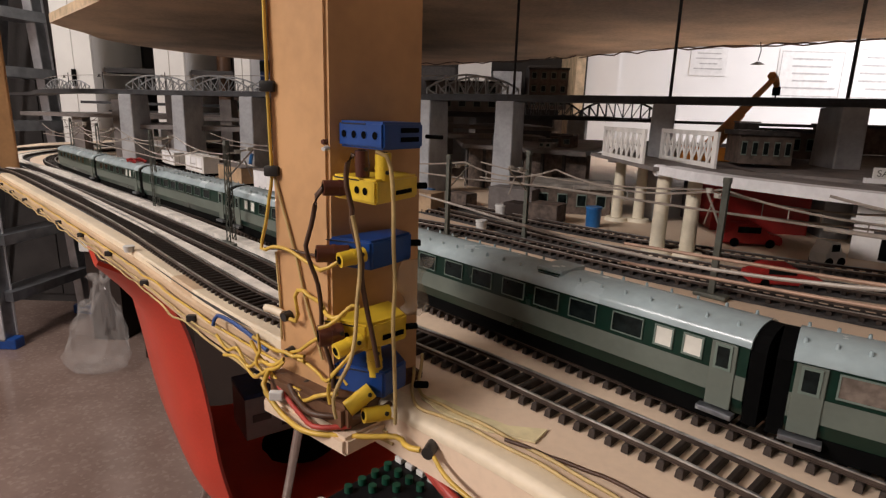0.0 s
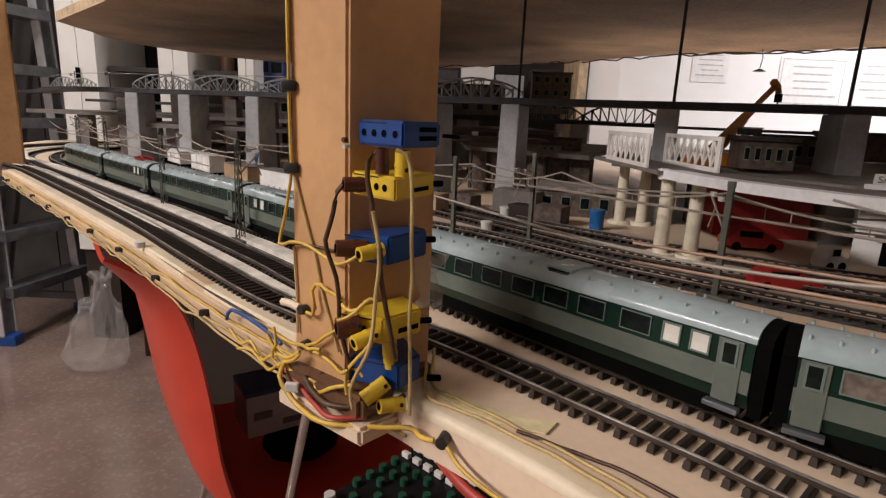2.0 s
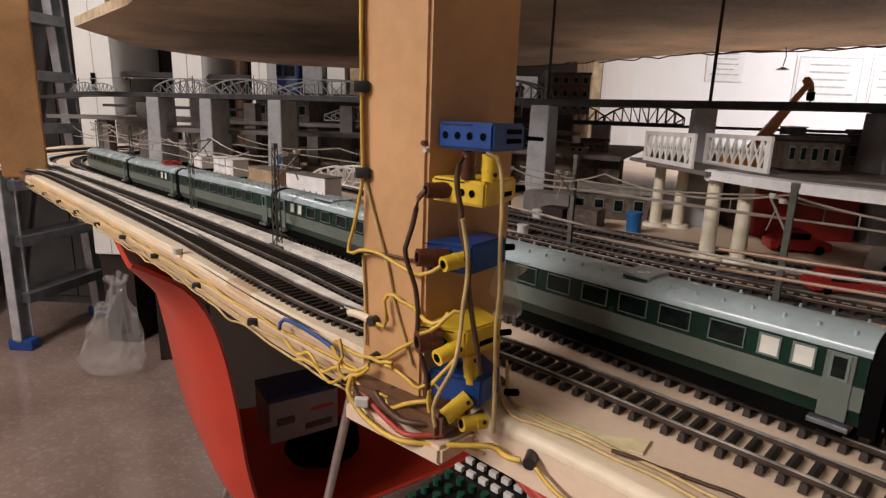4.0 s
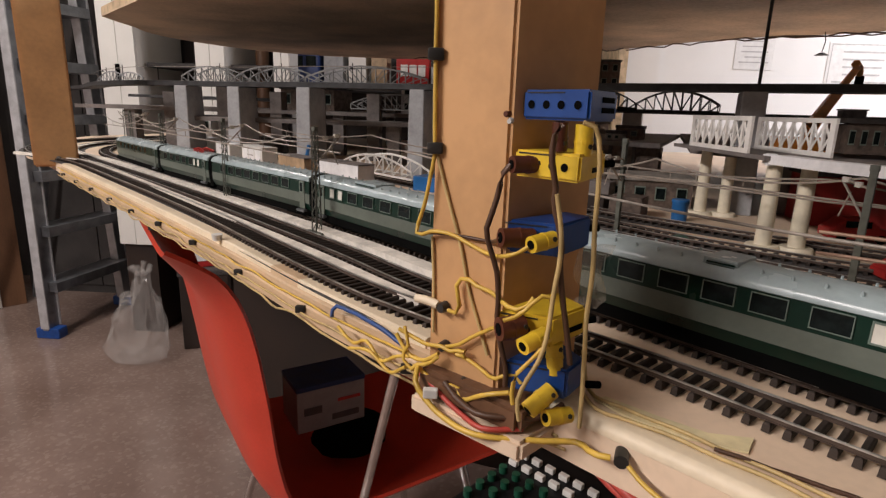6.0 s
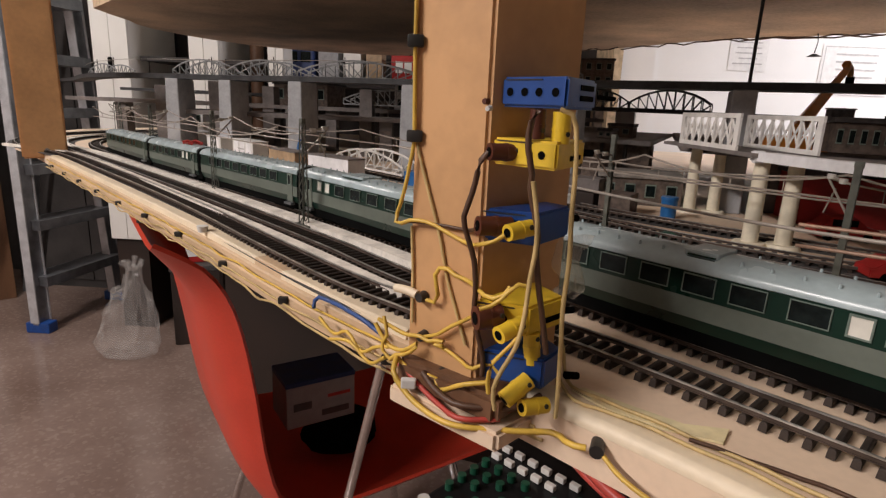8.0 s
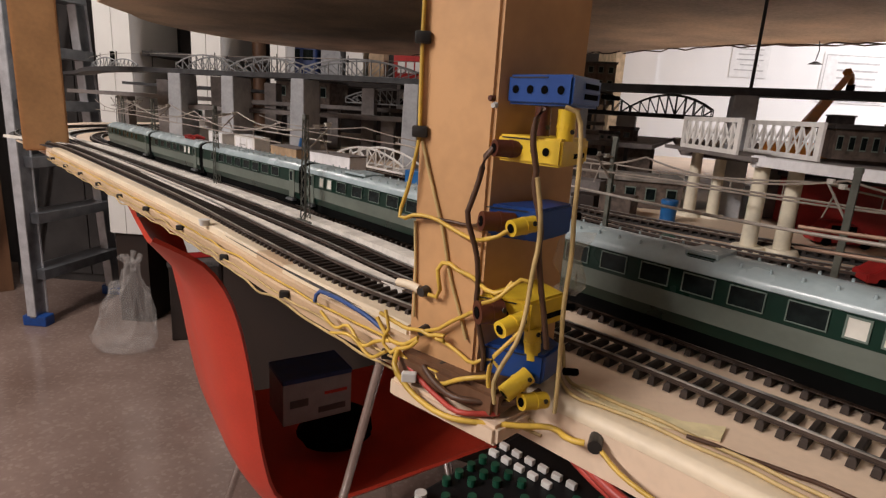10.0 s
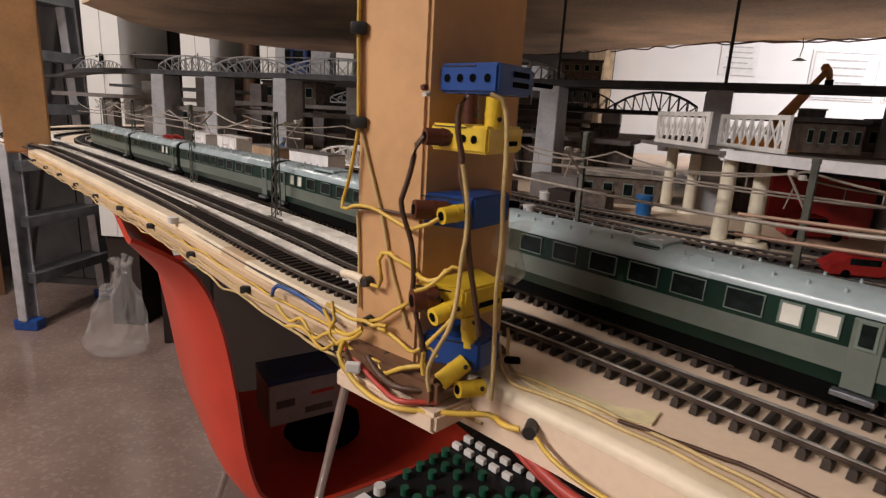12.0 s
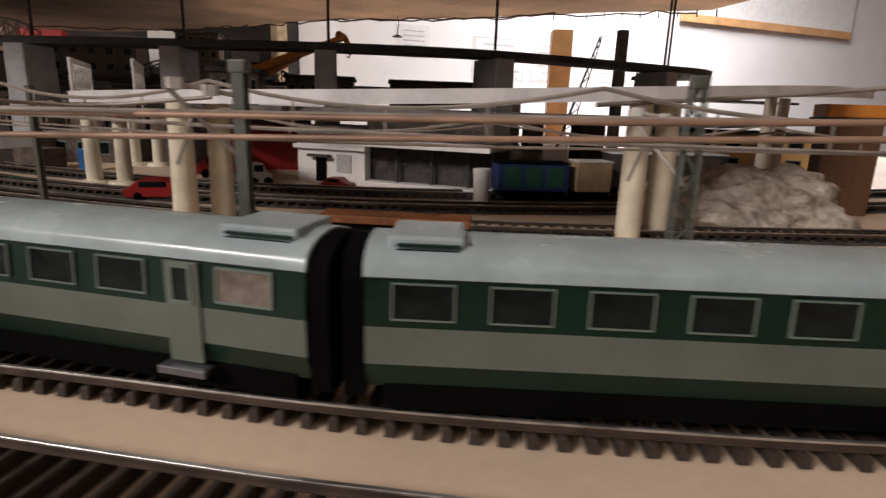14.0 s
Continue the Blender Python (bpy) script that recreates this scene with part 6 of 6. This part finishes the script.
# dark cupboards filling the far left
for x0, x1, y, h in ((-2.6, -1.70, 3.05, 2.3), (-3.8, -2.62, 3.3, 2.3)):
    cb = thing("cupboard", "dark wooden cupboard in the far corner", "cupboard", "dark cupboards")
    part("body", box(x0, x1, y, y + 0.4, FLOOR, h), "dark", cb)
    part("door", box(x0 + 0.02, (x0 + x1) / 2 - 0.003, y - 0.018, y - 0.0003, FLOOR + 0.05, h - 0.03, 0.003), "dark", cb)
    part("door", box((x0 + x1) / 2 + 0.003, x1 - 0.02, y - 0.018, y - 0.0003, FLOOR + 0.05, h - 0.03, 0.003), "dark", cb)
dr = thing("wooden_door", "stained brown wooden door with white trim", "door", "", (-2.55, 2.70, FLOOR), 48)
part("leaf", box(-0.85, -0.02, 0, 0.04, 0, 2.05, 0.004), "brownwood", dr)
part("trim", box(0.0, 0.05, -0.01, 0.04, 0, 2.1, 0.003), "locker", dr, "white door trim")
part("jamb", box(0.052, 0.16, 0.0, 0.04, 0, 2.1, 0.003), "brownwood", dr)

# printed sheets on the back wall
def sheet(label, x0, x1, z0, z1, frame_=False):
    root = thing("printed_sheet", label, "poster", "sheets on the wall", ((x0 + x1) / 2, 3.0185, (z0 + z1) / 2))
    w, h = (x1 - x0) / 2, (z1 - z0) / 2
    part("paper", box(-w, w, -0.001, 0.001, -h, h), "card", root)
    if frame_:
        for a, b, c, d in ((-w * 0.93, w * 0.93, h * 0.90, h * 0.93), (-w * 0.93, w * 0.93, -h * 0.93, -h * 0.90), (-w * 0.93, -w * 0.91, -h * 0.9, h * 0.9), (w * 0.91, w * 0.93, -h * 0.9, h * 0.9)):
            part("border", box(a, b, -0.0018, -0.0012, c, d), "greyink", root)
    for k in range(5):
        ww = w * (0.45 + 0.35 * random.random())
        z = h * (0.62 - 0.30 * k)
        part("text_bar", box(-ww, ww, -0.0018, -0.0012, z - h * 0.035, z + h * 0.035), "greyink", root)
    return root


sheet("white certificate sheet with grey text bars", 1.665, 2.005, 1.30, 1.535, True)
sheet("white certificate sheet with grey text bars", 2.04, 2.40, 1.30, 1.555, True)
sheet("white certificate sheet with grey text bars", 2.44, 2.80, 1.32, 1.57, True)
sheet("plain pale sheet pinned to the wall", 1.22, 1.405, 1.395, 1.56)
pf = thing("picture_frame", "long orange-brown wooden frame high on the wall", "frame", "", (3.9, 3.0, 1.72))
part("rail", box(-0.8, 0.8, -0.02, 0.0, 0, 0.05, 0.003), "post", pf)
part("field", box(-0.8, 0.8, -0.01, 0.0, 0.0505, 0.5), "card", pf)

# ---------------------------------------------------------------- under and beside the table
FW, SD = Vector((0.81, 0.585, 0)).normalized(), Vector((-0.585, 0.81, 0)).normalized()
chair = thing("shell_chair", "orange-red moulded shell chair on chromed legs", "chair", "", (-0.205, 0.856, 0))
W = 0.42
RIM = [(-0.270, 0.972), (-0.240, 0.953), (-0.210, 0.930), (-0.184, 0.889), (-0.166, 0.827), (-0.152, 0.735), (-0.146, 0.678), (-0.138, 0.617), (-0.118, 0.545), (-0.070, 0.512), (0.001, 0.502), (0.166, 0.504), (0.300, 0.505), (0.325, 0.495)]
KEEL = [(-0.268, 0.955), (-0.252, 0.932), (-0.233, 0.905), (-0.210, 0.860), (-0.194, 0.767), (-0.181, 0.668), (-0.166, 0.586), (-0.142, 0.530), (-0.107, 0.482), (-0.050, 0.466), (0.100, 0.462), (0.200, 0.466), (0.300, 0.490), (0.325, 0.488)]
rim_l = spline([Vector((d, z, 0)) for d, z in RIM], 0.001)
keel_l = spline([Vector((d, z, 0)) for d, z in KEEL], 0.001)
bm = bmesh.new()
grid, NU, NV = [], 40, 24
for i in range(NU + 1):
    r_ = rim_l[min(len(rim_l) - 1, int(i / NU * (len(rim_l) - 1)))]
    k_ = keel_l[min(len(keel_l) - 1, int(i / NU * (len(keel_l) - 1)))]
    row = []
    for j in range(NV + 1):
        v = j / NV * 2 - 1
        prof = abs(v) ** 5
        c = k_.lerp(r_, prof)
        lat = W / 2 * (1 + math.copysign(abs(v) ** 0.8, v))
        row.append(bm.verts.new(FW * c.x + SD * lat + Vector((0, 0, c.y))))
    grid.append(row)
for i in range(NU):
    for j in range(NV):
        bm.faces.new((grid[i][j], grid[i + 1][j], grid[i + 1][j + 1], grid[i][j + 1]))
bmesh.ops.recalc_face_normals(bm, faces=bm.faces[:])
bmesh.ops.solidify(bm, geom=bm.faces[:], thickness=0.006)
smooth(part("shell", bm, "chair", chair), 60)
for d, s, fd, fs in ((-0.06, 0.06, -0.17, 0.0), (0.24, 0.06, 0.32, 0.0), (-0.06, 0.36, -0.17, 0.42), (0.24, 0.36, 0.32, 0.42)):
    a = FW * d + SD * s + Vector((0, 0, 0.470))
    b = FW * fd + SD * fs + Vector((0, 0, FLOOR + 0.012))
    leg = smooth(part("leg", tube([a, b], 0.0085, 10), "chrome", chair), 60)
    part("rubber_foot", tube([b, b - Vector((0, 0, 0.012))], 0.012, 10), "black", leg)
part("seat_brace", tube([FW * -0.06 + SD * 0.06 + Vector((0, 0, 0.452)), FW * 0.24 + SD * 0.06 + Vector((0, 0, 0.452))], 0.007, 8), "chrome", chair)
tagged(smooth(part("chromed_strut", tube([(-0.098, 0.458, 1.0270), (-0.102, 0.462, 0.940), (-0.165, 0.52, 0.66), (-0.29, 0.63, FLOOR)], 0.0042, 10), "chrome"), 60), "slim chromed strut under the table front", "strut")

bx = thing("cardboard_box", "white printed carton with a dark blue lid", "box", "", (-0.296, 1.000, 0.553), 35)
# white carton; its grey is the shade under the table, not the card
part("carton", box(-0.068, 0.068, -0.002, 0.09, 0, 0.084, 0.002), "shadecard", bx)
part("lid", box(-0.069, 0.069, -0.003, 0.091, 0.0842, 0.094, 0.002), "bluecard", bx, "dark blue lid")
part("print_bar", box(-0.055, -0.02, -0.0035, -0.0022, 0.035, 0.050), "ink", bx)
part("print_bar", box(0.012, 0.058, -0.0035, -0.0022, 0.050, 0.056), "redink", bx)
part("print_picture", box(0.0, 0.055, -0.0035, -0.0022, 0.014, 0.026), "ink", bx)
bg = thing("dark_bundle", "dark rolled bundle under the carton on the chair", "bundle", "", (-0.27, 1.045, 0.474), 35)
bm = bmesh.new()
bmesh.ops.create_icosphere(bm, subdivisions=3, radius=1)
for v in bm.verts:
    f = 1 + 0.2 * noise.noise(v.co * 2)
    v.co = Vector((v.co.x * 0.075 * f, v.co.y * 0.070 * f, 0.039 + v.co.z * 0.039))
smooth(part("roll", bm, "black", bg), 60)

# control panel below the table edge
PZ = 0.942
pan = thing("control_panel", "black control panel with green and white push buttons", "control panel", "", (-0.012, 0.318, PZ), -42)
part("plate", box(-0.022, 0.20, -0.056, 0.060, -0.014, 0, 0.002), "panel", pan)
part("hanger", box(0.10, 0.16, 0.050, 0.058, 0.0004, T - 0.0185 - PZ, 0.001), "panel", pan)
for i in range(8):
    for j in range(7):
        x, y = -0.0165 + 0.0098 * i, -0.0345 + 0.0105 * j
        if (i * 3 + j * 5) % 8 == 0 or (i > 2 and j < 2):
            continue
        bm = bmesh.new()
        if j >= 5 and i < 6:
            add_box(bm, x - 0.0030, x + 0.0030, y - 0.0018, y + 0.0018, 0.0002, 0.004, None, 0.0006)
            part("white_button", bm, "whitebtn", pan, "white push button")
        else:
            cyl(bm, 0.0025, 0.0002, 0.0045, Matrix.Translation((x, y, 0)), 12)
            part("green_button", bm, "greenbtn", pan, "dark green push button")
for x, y in ((-0.0164, -0.044), (0.006, -0.044), (0.025, -0.0176), (0.069, -0.020), (0.085, -0.03)):
    bm = bmesh.new()
    cyl(bm, 0.0033, 0.0002, 0.005, Matrix.Translation((x, y, 0)), 14)
    part("white_knob", bm, "whitebtn", pan, "white round knob")
bm = bmesh.new()
cyl(bm, 0.013, 0.0002, 0.005, Matrix.Translation((0.038, -0.0425, 0)), 28)
part("red_dial", bm, "redp", pan, "red round dial")
part("red_lever", box(-0.010, 0.010, -0.0024, 0.0024, 0.0002, 0.005, 0.001, pose(0.0485, -0.0195, 0, 0, 0, -10)), "redp", pan, "red lever")
cd = thing("printed_card", "white card with a red printed mark", "card", "", (pan.location.x, pan.location.y, PZ + 0.001), -42)
part("card", box(-0.020, 0.036, -0.094, -0.0515, 0, 0.0016, 0.0004), "card", cd)
for k in range(3):
    part("red_mark", box(-0.0028, 0.0028, -0.007, 0.007, 0.0018, 0.0022, 0, pose(0.0 + 0.0075 * k, -0.068, 0, 0, 0, 14 - 12 * k)), "redink", cd)

# aluminium step ladder
lad = thing("step_ladder", "aluminium step ladder with blue plastic feet", "ladder")
LF0, LF1 = Vector((-1.990, 2.41, FLOOR)), Vector((-1.930, 2.89, FLOOR))
LT0, LT1 = Vector((-2.040, 2.49, 2.3)), Vector((-1.940, 2.74, 2.3))
wdir = (LF1 - LF0).normalized()


def sweep_bar(a, b, w, d):
    bm = bmesh.new()
    out = (b - a).normalized().cross(wdir).normalized()
    lo_ = [bm.verts.new(a + wdir * u + out * v) for u, v in ((-w, -d), (w, -d), (w, d), (-w, d))]
    hi_ = [bm.verts.new(b + wdir * u + out * v) for u, v in ((-w, -d), (w, -d), (w, d), (-w, d))]
    for k in range(4):
        bm.faces.new((lo_[k], lo_[(k + 1) % 4], hi_[(k + 1) % 4], hi_[k]))
    bm.faces.new(hi_)
    bm.faces.new(lo_[::-1])
    bmesh.ops.recalc_face_normals(bm, faces=bm.faces[:])
    return bm


def rail_pair(a, b, mat, w, d, name):
    up = (b - a).normalized()
    side = wdir
    out = up.cross(side).normalized()
    bm = bmesh.new()
    lo_ = [bm.verts.new(a + side * u + out * v) for u, v in ((-w, -d), (w, -d), (w, d), (-w, d))]
    hi_ = [bm.verts.new(b + side * u + out * v) for u, v in ((-w, -d), (w, -d), (w, d), (-w, d))]
    for k in range(4):
        bm.faces.new((lo_[k], lo_[(k + 1) % 4], hi_[(k + 1) % 4], hi_[k]))
    bm.faces.new(hi_)
    bm.faces.new(lo_[::-1])
    bmesh.ops.recalc_face_normals(bm, faces=bm.faces[:])
    return part(name, bm, mat, lad)


for a, b in ((LF0, LT0), (LF1, LT1)):
    rl = rail_pair(a + Vector((0, 0, 0.04)), b, "alu", 0.032, 0.014, "side_rail")
    for k in (-1, 1):
        part("rail_flange", sweep_bar(a + wdir * 0.033 * k + Vector((0, 0, 0.05)), b + wdir * 0.033 * k, 0.003, 0.022), "alubright", rl, "bright rolled flange")
    part("foot", box(-0.055, 0.055, -0.03, 0.03, 0, 0.05, 0.006, Matrix.Translation(a)), "blueplug", rl, "blue plastic foot")
for a, b in ((LF0 + Vector((-0.55, 0.06, 0)), LT0 + Vector((-0.03, 0.05, 0))), (LF1 + Vector((-0.55, 0.06, 0)), LT1 + Vector((-0.03, 0.05, 0)))):
    rail_pair(a, b, "alu", 0.03, 0.012, "rear_rail")
for z in (0.28, 0.54, 0.79, 1.035, 1.27, 1.52, 1.78, 2.04):
    f = (z - FLOOR) / (2.3 - FLOOR)
    a, b = LF0.lerp(LT0, f), LF1.lerp(LT1, f)
    bm = bmesh.new()
    side = (b - a).normalized()
    out = Vector((-side.y, side.x, 0))
    ringp = [(-0.06, 0), (0.06, 0), (0.06, 0.045), (-0.06, 0.045)]
    lo_ = [bm.verts.new(a + out * u + Vector((0, 0, v))) for u, v in ringp]
    hi_ = [bm.verts.new(b + out * u + Vector((0, 0, v))) for u, v in ringp]
    for k in range(4):
        bm.faces.new((lo_[k], lo_[(k + 1) % 4], hi_[(k + 1) % 4], hi_[k]))
    bm.faces.new(hi_)
    bm.faces.new(lo_[::-1])
    bmesh.ops.recalc_face_normals(bm, faces=bm.faces[:])
    part("tread", bm, "alu", lad)

# bag, dark crate and red crate on the floor behind the chair
bm = bmesh.new()
bmesh.ops.create_icosphere(bm, subdivisions=4, radius=1)
for v in bm.verts:
    c = v.co.copy()
    f = 1 + 0.25 * noise.noise(c * 1.8) + 0.16 * noise.noise(c * 5) + 0.08 * abs(noise.noise(c * 11))
    up = (c.z + 1) / 2
    neck = 1.15 - 0.88 * up ** 0.8
    v.co = Vector((c.x * 0.175 * f * neck + 0.05 * up, c.y * 0.12 * f * neck, max(0, 0.40 * up ** 1.5 * f)))
bag = thing("plastic_bag", "crumpled clear plastic bag slumped on the floor", "bag", "", (-1.46, 2.22, FLOOR))
smooth(part("film", bm, "bag", bag), 22)
bm = bmesh.new()
for k in range(7):
    a0 = k * 0.9
    p = Vector((0.05 + 0.012 * math.cos(a0), 0.012 * math.sin(a0), 0.385))
    add_tube(bm, [p, p + Vector((0.03 * math.cos(a0), 0.03 * math.sin(a0), 0.03 + 0.01 * (k % 3)))], 0.004, 4, False, 0.012)
part("gathered_neck", bm, "bag", bag)
dc = thing("dark_crate", "dark wooden crate on the floor behind the chair", "crate", "", (-1.25, 2.46, FLOOR), 20)
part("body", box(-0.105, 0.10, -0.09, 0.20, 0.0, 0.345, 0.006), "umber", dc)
part("lid", box(-0.11, 0.105, -0.095, 0.205, 0.3455, 0.370, 0.004), "brickdk", dc)
rc = thing("red_crate", "red plastic crate holding a white label", "crate", "", (-1.28, 2.47, FLOOR + 0.3705), 30)
part("body", box(-0.09, 0.09, -0.06, 0.12, 0.0, 0.13, 0.008), "redp", rc)
part("label", box(-0.05, 0.04, -0.064, -0.0605, 0.03, 0.09), "card", rc)
# added sheet: its near-black colour supplies the shade below the table top
tagged(part("under_table_panel", box(0, 1.16, -0.012, 0.012, 0.20, T - 0.0705, 0.002, pose(-0.76, 1.66, 0, 0, 0, -17)), "umber"), "added dark brown sheet standing in for the shade under the table", "panel")
# table legs and apron
for x, y in ((-0.75, 1.75), (0.12, 0.85), (0.55, 0.15), (1.4, 0.4), (1.3, 1.4), (-0.6, 1.95)):
    tagged(part("table_leg", box(x - 0.03, x + 0.03, y - 0.03, y + 0.03, FLOOR, T - 0.0182, 0.003), "dark"), "dark square leg under the layout table", "leg", "table legs")
